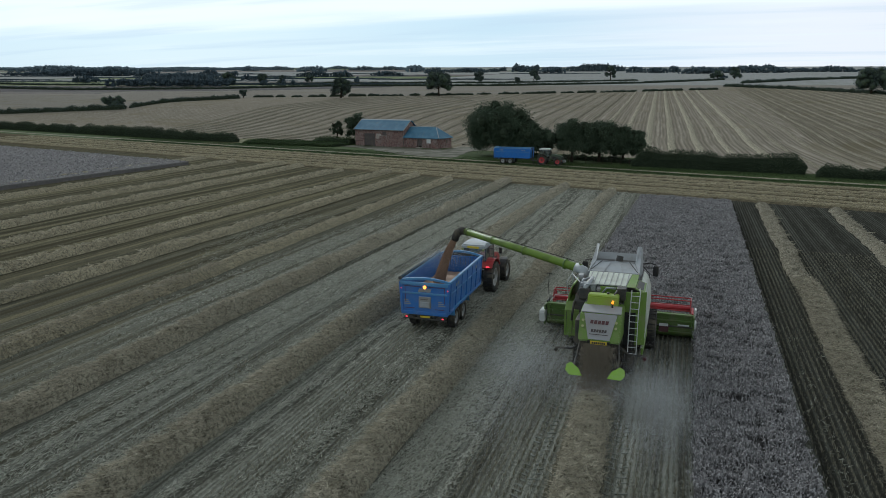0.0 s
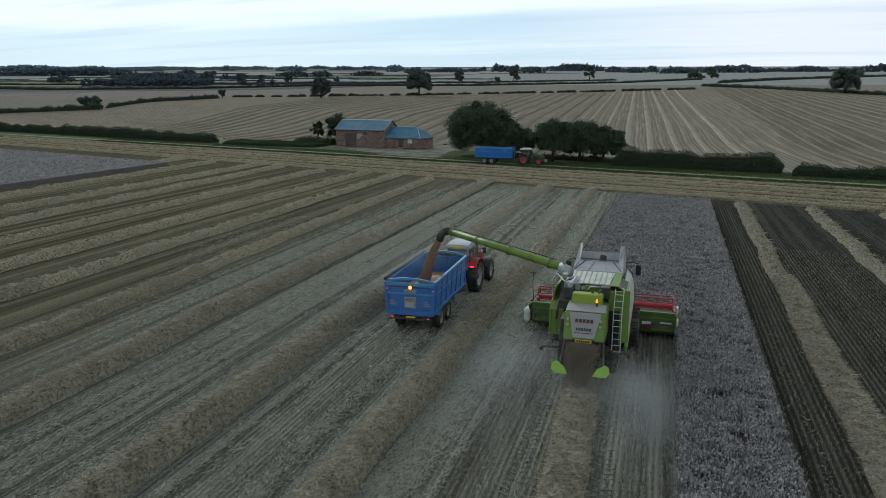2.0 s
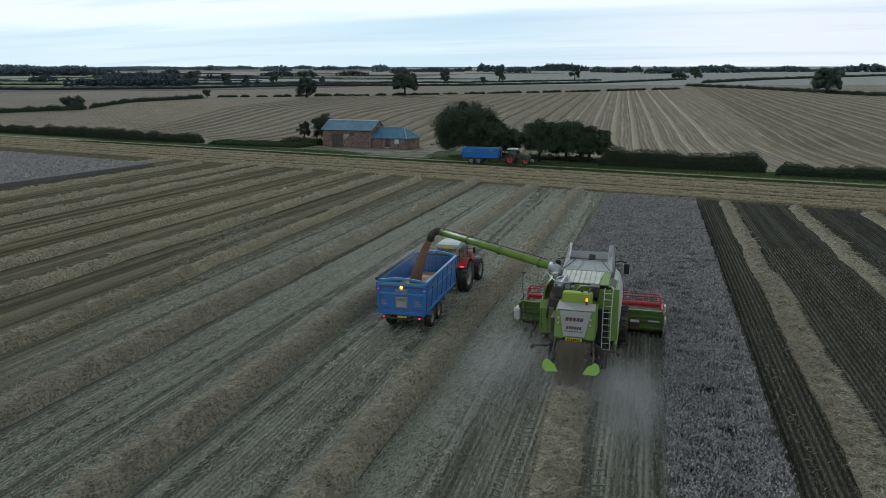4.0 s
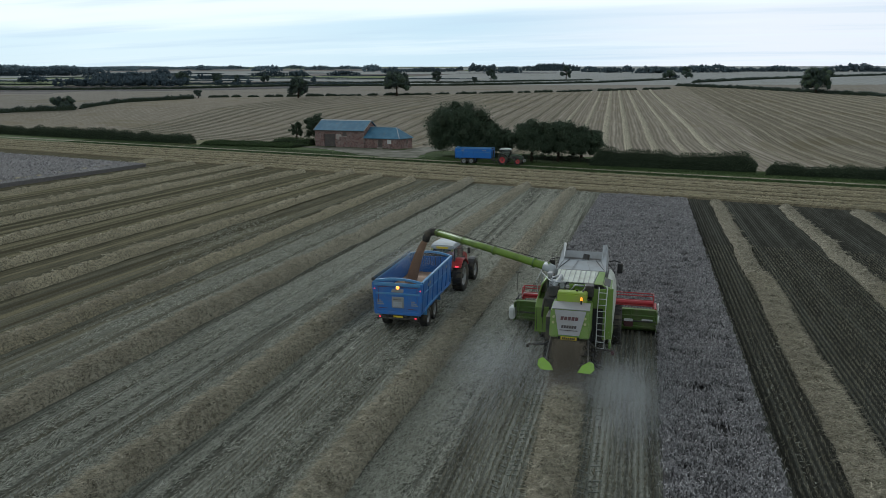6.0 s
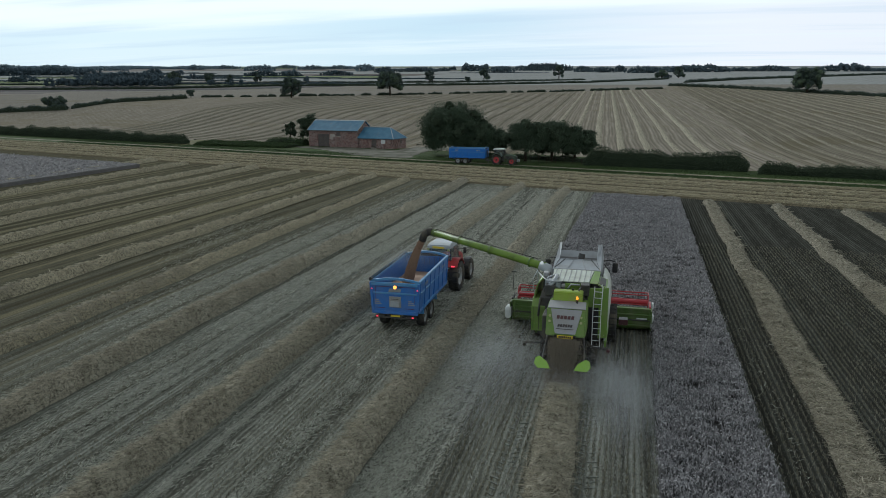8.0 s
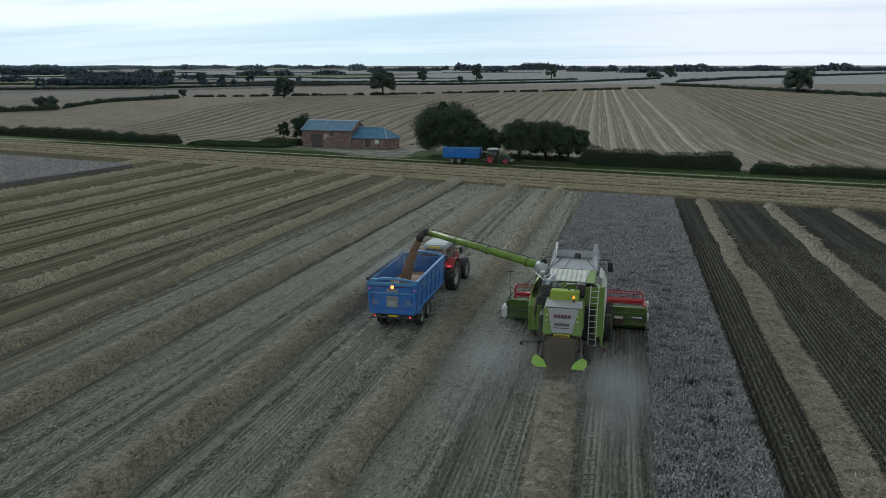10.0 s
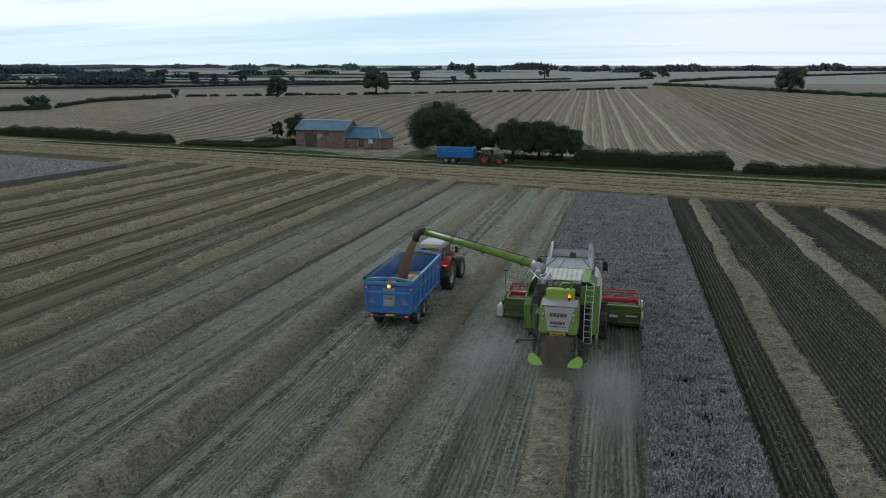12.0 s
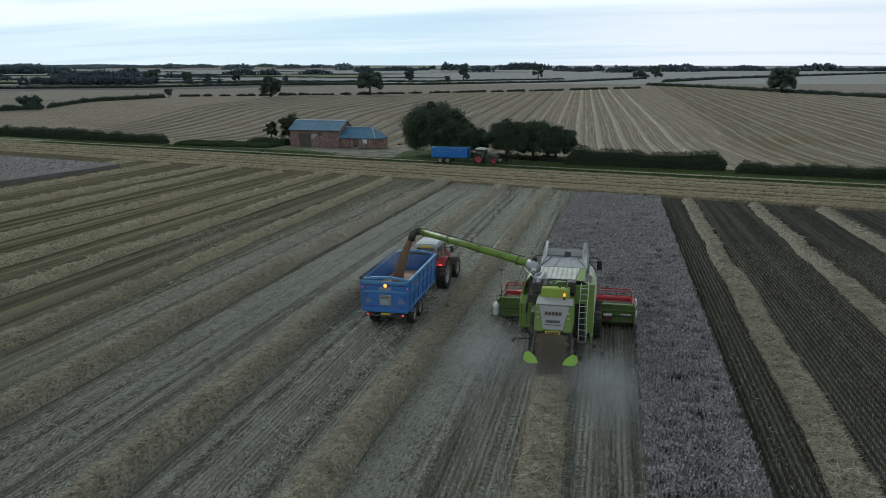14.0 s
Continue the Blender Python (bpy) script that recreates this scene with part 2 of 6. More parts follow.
# stubble greyed and paled: the haze of distance put into its colour
m_far_pale = swaths("hazed_far_stubble", 9.0, (0.36, 0.365, 0.355), (0.25, 0.254, 0.246), 20.0, 0.5)
m_far_green = patchy("far_pasture", (0.085, 0.115, 0.05), (0.12, 0.14, 0.065), 0.05)
m_far_brown = patchy("far_ploughland", (0.13, 0.115, 0.10), (0.10, 0.09, 0.085), 0.05)
m_plough = patchy("dark_ploughland", (0.070, 0.064, 0.062), (0.050, 0.046, 0.046), 0.05)
m_grass = patchy("grass", (0.035, 0.062, 0.020), (0.065, 0.082, 0.032), 0.7)
m_rough_grass = patchy("rough_grass", (0.085, 0.095, 0.045), (0.15, 0.135, 0.075), 0.5)
m_track = patchy("track_earth", (0.27, 0.245, 0.19), (0.17, 0.15, 0.105), 0.8)
m_gravel = patchy("gravel", (0.20, 0.19, 0.165), (0.085, 0.085, 0.06), 0.35)
m_straw = blades("straw", shade(STRAW, 0.88), shade(STRAW, 0.5), shade(STRAW, 1.15))
m_litter = blades("chaff", (0.350, 0.352, 0.298), (0.262, 0.264, 0.220), (0.425, 0.426, 0.366))
m_litter_fresh = blades("fresh_chaff", (0.45, 0.45, 0.385), (0.33, 0.33, 0.28), (0.54, 0.54, 0.465))
m_stub = blades("stubble_stalks", (0.215, 0.200, 0.150), (0.13, 0.122, 0.09), (0.32, 0.30, 0.235))
m_ears = blades("wheat_ears", (0.258, 0.249, 0.251), (0.135, 0.131, 0.132), (0.385, 0.372, 0.372))
# stalk body coloured dark to give the shade in gaps between ears
m_canopy = patchy("shaded_wheat_stalks", (0.080, 0.077, 0.076), (0.125, 0.120, 0.118), 3.0, relief=0.15)
m_canopy_ripe = patchy("ripe_wheat_top", (0.145, 0.138, 0.135), (0.180, 0.171, 0.168), 2.0, relief=0.2)
m_leaf = blades("leaves", (0.062, 0.086, 0.055), (0.044, 0.062, 0.040), (0.084, 0.106, 0.066), 0.6)
m_leaf_hedge = blades("hedge_leaves", (0.048, 0.066, 0.038), (0.029, 0.040, 0.025), (0.080, 0.092, 0.054), 0.6)
m_leaf_bank = blades("bank_herbs", (0.052, 0.082, 0.032), (0.034, 0.054, 0.022), (0.085, 0.105, 0.052), 0.7)
# distance haze is mixed into the next four leaf colours as blue
m_leaf_far = blades("hazed_far_leaves", (0.068, 0.088, 0.080), (0.050, 0.065, 0.060), (0.090, 0.108, 0.094), 0.7)
m_wood_far = blades("hazed_woodland_leaves", (0.062, 0.084, 0.098), (0.050, 0.068, 0.082), (0.078, 0.100, 0.112), 0.8)
m_skyline = blades("hazed_skyline_leaves", (0.135, 0.175, 0.200), (0.115, 0.152, 0.176), (0.155, 0.195, 0.218), 0.8)
m_crest = blades("hazed_crest_leaves", (0.080, 0.104, 0.118), (0.064, 0.084, 0.098), (0.100, 0.124, 0.136), 0.8)
m_bark = patchy("bark", (0.07, 0.055, 0.04), (0.04, 0.032, 0.025), 4.0, relief=0.03)
# core of the hedges; inside tree crowns its dark tone is painted shade
m_core = patchy("dark_twig_core", (0.044, 0.056, 0.035), (0.030, 0.040, 0.026), 3.0, relief=0.1)

# ---- mesh tools ----
class Shape:
    """Collects vertices and faces of one mesh."""

    def __init__(self):
        self.v, self.f = [], []

    def add(self, verts, faces):
        k = len(self.v)
        self.v += [tuple(p) for p in verts]
        self.f += [tuple(i + k for i in f) for f in faces]
        return self

    def box(self, x0, x1, y0, y1, z0, z1, m=None):
        p = [Vector((x, y, z)) for z in (z0, z1) for y in (y0, y1) for x in (x0, x1)]
        if m:
            p = [m @ q for q in p]
        return self.add(p, [(0, 2, 3, 1), (4, 5, 7, 6), (0, 1, 5, 4), (2, 6, 7, 3), (0, 4, 6, 2), (1, 3, 7, 5)])

    def prism(self, outline, a, b, axis="x"):
        """An outline in the plane across the axis, drawn out from a to b."""
        def at(p, d):
            return {"x": (d, p[0], p[1]), "y": (p[0], d, p[1]), "z": (p[0], p[1], d)}[axis]
        n = len(outline)
        v = [at(p, a) for p in outline] + [at(p, b) for p in outline]
        f = [tuple(range(n))[::-1], tuple(range(n, 2 * n))] + [(i, (i + 1) % n, (i + 1) % n + n, i + n) for i in range(n)]
        return self.add(v, f)

    def tube(self, points, radii, n=10, caps=True):
        pts = [Vector(p) for p in points]
        if isinstance(radii, (int, float)):
            radii = [radii] * len(pts)
        v, f = [], []
        side = None
        for i, p in enumerate(pts):
            d = (pts[min(i + 1, len(pts) - 1)] - pts[max(i - 1, 0)]).normalized()
            side = side - d * side.dot(d) if side else d.orthogonal()
            side.normalize()
            other = d.cross(side)
            v += [p + (side * math.cos(2 * math.pi * k / n) + other * math.sin(2 * math.pi * k / n)) * radii[i] for k in range(n)]
        for i in range(len(pts) - 1):
            for k in range(n):
                a, b = i * n + k, i * n + (k + 1) % n
                f.append((a, b, b + n, a + n))
        if caps:
            f += [tuple(range(n))[::-1], tuple(range((len(pts) - 1) * n, len(pts) * n))]
        return self.add(v, f)

    def wheel(self, profile, n=24, x=0.0):
        """A ring turned round the x axis from a profile of (x, radius); closed."""
        k = len(profile)
        v = [(x + a, r * math.cos(2 * math.pi * i / n), r * math.sin(2 * math.pi * i / n)) for i in range(n) for a, r in profile]
        f = [(i * k + j, i * k + (j + 1) % k, ((i + 1) % n) * k + (j + 1) % k, ((i + 1) % n) * k + j) for i in range(n) for j in range(k)]
        return self.add(v, f)

    def panel(self, corners, thick):
        """A plate from four corners, of that thickness."""
        c = [Vector(p) for p in corners]
        nrm = (c[1] - c[0]).cross(c[3] - c[0]).normalized() * thick
        n = len(c)
        v = c + [p + nrm for p in c]
        return self.add(v, [tuple(range(n))[::-1], tuple(range(n, 2 * n))] + [(i, (i + 1) % n, (i + 1) % n + n, i + n) for i in range(n)])

    def mesh(self, name, mat, bevel=0.0, smooth=False, segments=1):
        me = bpy.data.meshes.new(name)
        me.from_pydata(self.v, [], self.f)
        bm = bmesh.new()
        bm.from_mesh(me)
        bmesh.ops.recalc_face_normals(bm, faces=bm.faces)
        if bevel:
            sharp = [e for e in bm.edges if len(e.link_faces) == 2 and e.calc_face_angle(0) > 0.5]
            bmesh.ops.bevel(bm, geom=sharp, offset=bevel, segments=segments, affect="EDGES", clamp_overlap=True)
        bm.to_mesh(me)
        bm.free()
        if smooth:
            me.polygons.foreach_set("use_smooth", [True] * len(me.polygons))
        me.materials.append(mat)
        return me


def part(name, shape, mat, parent, label="", bevel=0.0, smooth=False, at=None, segments=1):
    ob = new(name, shape.mesh(name, mat, bevel, smooth, segments) if isinstance(shape, Shape) else shape)
    ob.parent = parent
    if at is not None:
        ob.matrix_local = at
    if label:
        ob["label"] = label
    return ob


def thing(name, label, category, group="", kind="", at=None):
    ob = tagged(new(name), label, category, group, kind)
    if at is not None:
        ob.matrix_world = at
    return ob


def lattice(ix, iy, seed):
    h = np.sin(ix * 127.1 + iy * 311.7 + seed * 74.7) * 43758.5453
    return h - np.floor(h)


def ripple(x, y, seed=0):
    """Smooth value noise from 0 to 1 over arrays."""
    x, y = np.asarray(x, float), np.asarray(y, float)
    ix, iy = np.floor(x), np.floor(y)
    fx, fy = x - ix, y - iy
    fx, fy = fx * fx * (3 - 2 * fx), fy * fy * (3 - 2 * fy)
    a, b = lattice(ix, iy, seed), lattice(ix + 1, iy, seed)
    c, d = lattice(ix, iy + 1, seed), lattice(ix + 1, iy + 1, seed)
    return (a * (1 - fx) + b * fx) * (1 - fy) + (c * (1 - fx) + d * fx) * fy


def array_mesh(name, verts, faces, mat, smooth=False):
    """A mesh straight from arrays of triangles or quads."""
    verts, faces = np.asarray(verts, np.float32), np.asarray(faces, np.int32)
    me = bpy.data.meshes.new(name)
    k = faces.shape[1]
    me.vertices.add(len(verts))
    me.vertices.foreach_set("co", verts.ravel())
    me.loops.add(faces.size)
    me.loops.foreach_set("vertex_index", faces.ravel())
    me.polygons.add(len(faces))
    me.polygons.foreach_set("loop_start", np.arange(0, faces.size, k, dtype=np.int32))
    me.polygons.foreach_set("use_smooth", np.full(len(faces), smooth))
    me.materials.append(mat)
    me.update(calc_edges=True)
    return me


PROFILE = ((0, 0), (150, 0), (430, 11), (800, 26.5), (1400, 51), (2200, 83), (3200, 122), (4600, 176), (12000, 462))


def height(x, y):
    """The land: level fields, then a long rise to the horizon."""
    x, y = np.asarray(x, float), np.asarray(y, float)
    s, w = y + 0.287 * x, 0.961 * y - 0.276 * x
    k = np.clip((s - 150) / 90, 0, 1)
    k = k * k * (3 - 2 * k)
    return k * np.interp(w, [p[0] for p in PROFILE], [p[1] for p in PROFILE])


def strands(base, way, width, rng, lift=None):
    """One thin triangle for each strand: base point, way, width."""
    n = len(base)
    side = np.cross(way, rng.normal(size=(n, 3)))
    side /= np.linalg.norm(side, axis=1, keepdims=True) + 1e-9
    side *= np.asarray(width).reshape(-1, 1) / 2
    v = np.stack([base - side, base + side, base + way], 1).reshape(-1, 3)
    return v, np.arange(3 * n).reshape(-1, 3)


def tufts(centers, size, rng, up=0.0):
    """Leaf clumps: one bent four-cornered leaf each, turned at random."""
    n = len(centers)
    a = rng.normal(size=(n, 3))
    a[:, 2] += up
    a /= np.linalg.norm(a, axis=1, keepdims=True)
    b = np.cross(a, rng.normal(size=(n, 3)))
    b /= np.linalg.norm(b, axis=1, keepdims=True) + 1e-9
    c = np.cross(a, b)
    s = np.asarray(size).reshape(-1, 1) * np.ones((n, 1))
    v = np.stack([centers - a * s * 0.5, centers + b * s * 0.32 + c * s * 0.1, centers + a * s * 0.5, centers - b * s * 0.32 + c * s * 0.1], 1)
    return v.reshape(-1, 3), np.arange(4 * n).reshape(-1, 4)

# ---- the land ----
LEAN = 0.287          # the track, the headland and the hedges run along y = s - LEAN * x
BACK = ((-700, 290), (-298, 280), (-257, 283), (-242, 362), (-209, 383), (-146, 421), (-52, 496), (15, 565), (22, 640), (65, 589), (132, 466), (420, 130), (420, -40), (-700, 350))


def inside(x, y, poly):
    hit = np.zeros(np.shape(x), bool)
    for (x0, y0), (x1, y1) in zip(poly, poly[1:] + poly[:1]):
        cross = ((y0 > y) != (y1 > y)) & (x < (x1 - x0) * (y - y0) / (y1 - y0 + 1e-12) + x0)
        hit ^= cross
    return hit


def build_ground():
    xs = np.concatenate([-np.geomspace(5200, 460, 40), np.arange(-450, 4, 5.0), [4.75], np.arange(8, 260, 5.0), np.geomspace(262, 4200, 34)])
    ss = np.concatenate([[-400, -200, -100, -50, 0, 30, 60, 91.5, 103, 115, 119.0, 120.5, 126, 131], np.arange(135, 900, 4.0), np.geomspace(905, 6200, 70)])
    X, S = np.meshgrid(xs, ss)
    Y = S - LEAN * X
    Zs = height(X, Y)
    v = np.stack([X, Y, Zs], -1).reshape(-1, 3)
    nx, ns = len(xs), len(ss)
    i, j = np.meshgrid(np.arange(ns - 1), np.arange(nx - 1), indexing="ij")
    k = (i * nx + j).ravel()
    f = np.stack([k, k + 1, k + nx + 1, k + nx], 1)
    me = array_mesh("ground", v, f, m_field, smooth=True)
    for m in (m_headland, m_grass, m_track, m_back, m_far_pale, m_far_green, m_far_brown, m_rough_grass, m_bare, m_plough, m_mid_pale, m_back_east):
        me.materials.append(m)
    c = v[f].mean(1)
    x, y = c[:, 0], c[:, 1]
    s, w, u = y + LEAN * x, 0.961 * y - 0.276 * x, 0.961 * x + 0.276 * y
    # far fields: bands one behind the other, each cut into parcels
    band = np.floor(np.log(np.maximum(w, 300) / 300) / 0.16)
    parcel = np.floor((u + 160 * lattice(band, band * 0 + 3, 2)) / (150 + band * 26) + lattice(band, band * 0, 5) * 3)
    r = lattice(band, parcel, 9)
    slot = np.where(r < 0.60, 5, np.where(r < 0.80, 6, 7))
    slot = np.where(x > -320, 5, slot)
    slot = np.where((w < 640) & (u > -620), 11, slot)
    slot = np.where((w < 560) & (u < -250) & (w > 470), 7, slot)
    slot = np.where(inside(x, y, BACK[:-2] + ((420, 0), (-700, 330))) & (s > 131), np.where(x + 0.01 * y > 32, 12, 4), slot)
    slot = np.where((s > 131) & (s < 165) & (slot != 4) & (slot != 12), 4, slot)
    slot = np.where(inside(x, y, ((-900, 520), (-528, 500), (-436, 522), (-350, 558), (-294, 590), (-258, 613), (-234, 556), (-272, 500), (-293, 467), (-359, 430), (-426, 403), (-620, 345), (-900, 330))), 10, slot)
    slot = np.where(s < 131, 2, slot)
    slot = np.where((s > 119.0) & (s < 120.5), 3, slot)
    slot = np.where((s > 121.6) & (s < 143) & (x > -108) & (x < -5), 2, slot)
    slot = np.where((s > 121.6) & (s < 143) & (x > -122) & (x < -108), 8, slot)
    slot = np.where((s > 121.6) & (s < 139) & (x > -47) & (x < -5), 2, slot)
    slot = np.where(s < 115, 1, slot)
    slot = np.where(s < 91.5, 0, slot)
    slot = np.where((s < 91.5) & (x > 4.75), 9, slot)
    me.polygons.foreach_set("material_index", slot.astype(np.int32))
    tagged(new("ground", me), "harvested stubble fields with grass verge and far farmland", "field", kind="structure")


build_ground()


def sheet(name, outline, z, mat, label, category):
    """A thin layer laid on the ground, with an uneven rim."""
    rng = np.random.default_rng(len(name))
    s = Shape()
    pts = []
    for (x0, y0), (x1, y1) in zip(outline, outline[1:] + outline[:1]):
        for t in np.linspace(0, 1, 9)[:-1]:
            pts.append((x0 + (x1 - x0) * t + rng.normal() * 0.35, y0 + (y1 - y0) * t + rng.normal() * 0.35))
    s.prism(pts, -0.05, z, "z")
    return tagged(new(name, s.mesh(name, mat)), label, category, kind="structure")


def along(points):
    """Points given as (x, s) to plan coordinates."""
    return [(x, s - LEAN * x) for x, s in points]


sheet("farmyard", along([(-80, 135), (-68, 129.5), (-56, 122), (-44, 121.7), (-45, 127), (-46, 139), (-40, 150), (-48, 152), (-52, 147), (-53, 139), (-78, 138)]), 0.05, m_gravel, "pale gravel farmyard in front of the barn", "yard")
sheet("tree_lawn", along([(-46, 122), (-24, 122), (-6, 123.5), (-6, 129), (-26, 131), (-44, 131)]), 0.045, m_grass, "mown green grass under the trees", "grass")


# ---- straw, stubble, standing corn ----
def windrow(path, width, tall, seed, fine_to=52.0, blades_near=480, name="straw_windrow", label="", far_blades=20, mat=None):
    """A swath of straw heaped along a straight line."""
    rng = np.random.default_rng(seed)
    (x0, y0), (x1, y1) = path
    length = math.hypot(x1 - x0, y1 - y0)
    ex, ey = (x1 - x0) / length, (y1 - y0) / length
    t, steps = 0.0, []
    while t < length:
        steps.append(t)
        d = math.hypot(x0 + ex * t, y0 + ey * t)
        t += 0.11 if d < fine_to else 0.28 if d < 90 else 0.6 if d < 140 else 0.9
    steps = np.array(steps + [length])
    us = np.linspace(-1, 1, 17 if fine_to > 20 else 9)
    T, U = np.meshgrid(steps, us, indexing="ij")
    wob = (ripple(T / 5, T * 0 + seed, 3) - 0.5) * 0.28 + (ripple(T / 1.3, T * 0 + seed, 4) - 0.5) * 0.10
    half = width / 2 * (0.92 + 0.16 * ripple(T / 0.9, np.sign(U) * 3 + seed, 5))
    gx, gy = x0 + ex * T, y0 + ey * T
    off = wob + U * half
    px, py = gx + ey * off, gy - ex * off
    # locks of straw lie slantwise over the heap, with hollows between them
    O = U * half
    warp = (ripple(T / 0.8, O / 0.6 + seed, 6) - 0.5) * 0.5
    across, down = T * 0.77 + O * 0.64 + warp, O * 0.77 - T * 0.64
    lock = 1 - np.abs(2 * ripple(across / 0.30, down / 1.1 + seed * 7, 7) - 1)
    wisp = 1 - np.abs(2 * ripple(across / 0.14 + 9, down / 0.55 + seed * 5, 9) - 1)
    heap = ripple(T / 1.4, U * 1.2 + seed * 3, 10)
    body = np.clip(1 - np.abs(U) ** 2.8, 0, 1)
    h = tall * body * (0.45 + 0.45 * heap + 0.62 * lock + 0.30 * wisp) + (ripple(px / 0.13, py / 0.13, 8) - 0.5) * 0.08 * body - 0.03 + height(px, py)
    v = np.stack([px, py, h], -1).reshape(-1, 3)
    n, k = len(steps), len(us)
    i, j = np.meshgrid(np.arange(n - 1), np.arange(k - 1), indexing="ij")
    q = (i * k + j).ravel()
    f = np.stack([q, q + 1, q + k + 1, q + k], 1)
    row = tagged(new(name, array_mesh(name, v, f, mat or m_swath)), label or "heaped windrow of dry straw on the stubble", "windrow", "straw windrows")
    # loose straw on it
    near = np.hypot(gx[:, 0], gy[:, 0]) < fine_to
    run = float(steps[near].max() - steps[near].min()) if near.any() else 0.0
    m = int(run * width * blades_near) + int((length - run) * width * far_blades)
    pick = np.where(rng.random(m) < (run * blades_near) / max(1e-6, run * blades_near + (length - run) * far_blades),
                    rng.uniform(steps[near].min(), steps[near].max(), m) if near.any() else 0, rng.uniform(0, length, m))
    ti = np.clip(np.searchsorted(steps, pick), 0, n - 1)
    ui = rng.integers(1, k - 1, m)
    b = np.stack([px[ti, ui], py[ti, ui], h[ti, ui]], 1) + rng.normal(size=(m, 3)) * (0.06, 0.06, 0.02)
    far = np.hypot(b[:, 0], b[:, 1]) > fine_to
    a = math.atan2(ey, ex) - 0.85 + rng.normal(size=m) * 0.95 + np.where(rng.random(m) < 0.5, np.pi, 0)
    thick = rng.random(m) < 0.3
    ln = rng.uniform(0.16, 0.46, m) * np.where(far, 1.3, 1)
    way = np.stack([np.cos(a) * ln, np.sin(a) * ln, rng.uniform(-0.10, 0.22, m) * ln + 0.03], 1)
    v, f = strands(b, way, np.where(far, 0.05, np.where(thick, 0.028, 0.015)) * rng.uniform(0.6, 1.4, m), rng)
    part("loose_straw", array_mesh("loose_straw", v, f, m_straw), None, row)["kind"] = "stuff"
    return row


def back_field_rows():
    """Swaths on the rising field behind the barn."""
    rng = random.Random(5)
    for i in range(52):
        x = -176 + 6.1 * i + rng.uniform(-0.4, 0.4)
        turn = -0.045 * min(1.0, max(0.0, (45 - x) / 40))
        ys = np.arange(100, 640, 2.0)
        xs = x + turn * (ys - 200)
        ok = inside(xs, ys, BACK[:-2] + ((420, 0), (-700, 330))) & (ys + LEAN * xs > 140)
        if not ok.any():
            continue
        y0, y1 = float(ys[ok].min()), float(ys[ok].max()) - 3
        if -100 < x < -44:
            y0 = max(y0, 154 - LEAN * x)
        if y1 - y0 > 20:
            wide = rng.choice((1.5, 1.9)) if -28 < x < 14 else rng.choice((0.9, 1.1, 1.3)) if x < 14 else rng.choice((0.6, 0.8, 1.0))
            windrow(((x + turn * (y0 - 200), y0), (x + turn * (y1 - 200), y1)), wide, rng.uniform(0.2, 0.34), 100 + i, fine_to=5, far_blades=2, label="far windrow of pale straw behind the barn", mat=m_swath if -28 < x < 14 else m_swath_back)


def straw_mat(name, k=1.0, tint=(1, 1, 1)):
    n = Nodes(name, 0.95, 0.0, 0.0)
    p = n.place()
    a, b, c3 = n.noise(p, 7.0, 6, 0.76), n.noise(p, 1.1, 4), n.noise(n.map(p, (1, 3.0, 1), 35), 24.0, 4, 0.75)
    # dark noise in the straw colour stands in for shaded hollows
    c = n.mix(n.step(a, 0.38, 0.60), shade(STRAW_HOLLOW, 1.0), tuple(a * b * k for a, b in zip(STRAW, tint)))
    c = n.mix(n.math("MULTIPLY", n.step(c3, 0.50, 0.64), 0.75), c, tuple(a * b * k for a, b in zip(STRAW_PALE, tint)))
    c = n.mix(n.math("MULTIPLY", n.step(b, 0.42, 0.68), 0.25), c, shade(STRAW_HOLLOW, 1.4))
    n.bump(n.math("ADD", a, c3), 0.09, 0.85)
    return n.done(c)


# the factor scales the straw tone; outer back rows and east rows are duller
m_swath, m_swath_back, m_swath_head = straw_mat("straw_heap"), straw_mat("duller_back_straw", 0.62), straw_mat("headland_straw", 0.85, (1.0, 0.95, 0.80))
m_swath_east = straw_mat("duller_east_straw", 0.66)
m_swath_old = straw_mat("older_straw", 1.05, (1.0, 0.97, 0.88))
# foot and head of each row; the rows fan out a little to the west
ROWS = ((-9.7, -9.4), (-16.5, -15.9), (-23.9, -24.6), (-30.5, -33.2), (-38.6, -39.8), (-45.3, -45.6), (-53.0, -54.0), (-60.0, -63.8), (-67.4, -69.2), (-76.0, -79.4), (-84.2, -89.6))
for i, (x, x1) in enumerate(ROWS):
    start = 12.0 if x > -30 else 20.0 if x > -50 else 36.0
    windrow(((x, start), (x1, 90.0 - LEAN * x1 + (i % 3) * 1.6)), 1.45 if x > -30 else 1.40, 0.56 if x > -30 else 0.46, 11 + i, mat=m_swath if x > -26 else m_swath_old)
windrow(((-2.45, 10.0), (-2.95, 27.6)), 1.55, 0.48, 31, label="fresh windrow of straw behind the combine")
for i, x in enumerate((7.6, 14.6, 21.4, 28.4, 35.4)):
    windrow(((x - 0.2, 12.0 if x < 10 else 24.0 if x < 20 else 44), (x + 0.3, 89.5 - LEAN * x)), 1.45, 0.38, 41 + i, mat=m_swath_east)
for i, s in enumerate((94.2, 97.6, 101.2, 105.0, 108.9, 112.6)):
    x0, x1 = (-190, 60)
    windrow(((x0, s - LEAN * x0), (x1, s - LEAN * x1)), (1.5, 1.1, 1.35, 1.2)[i % 4], (0.24, 0.17, 0.21)[i % 3], 61 + i, fine_to=5, far_blades=8, label="windrow of straw along the headland", mat=m_swath_head)


back_field_rows()


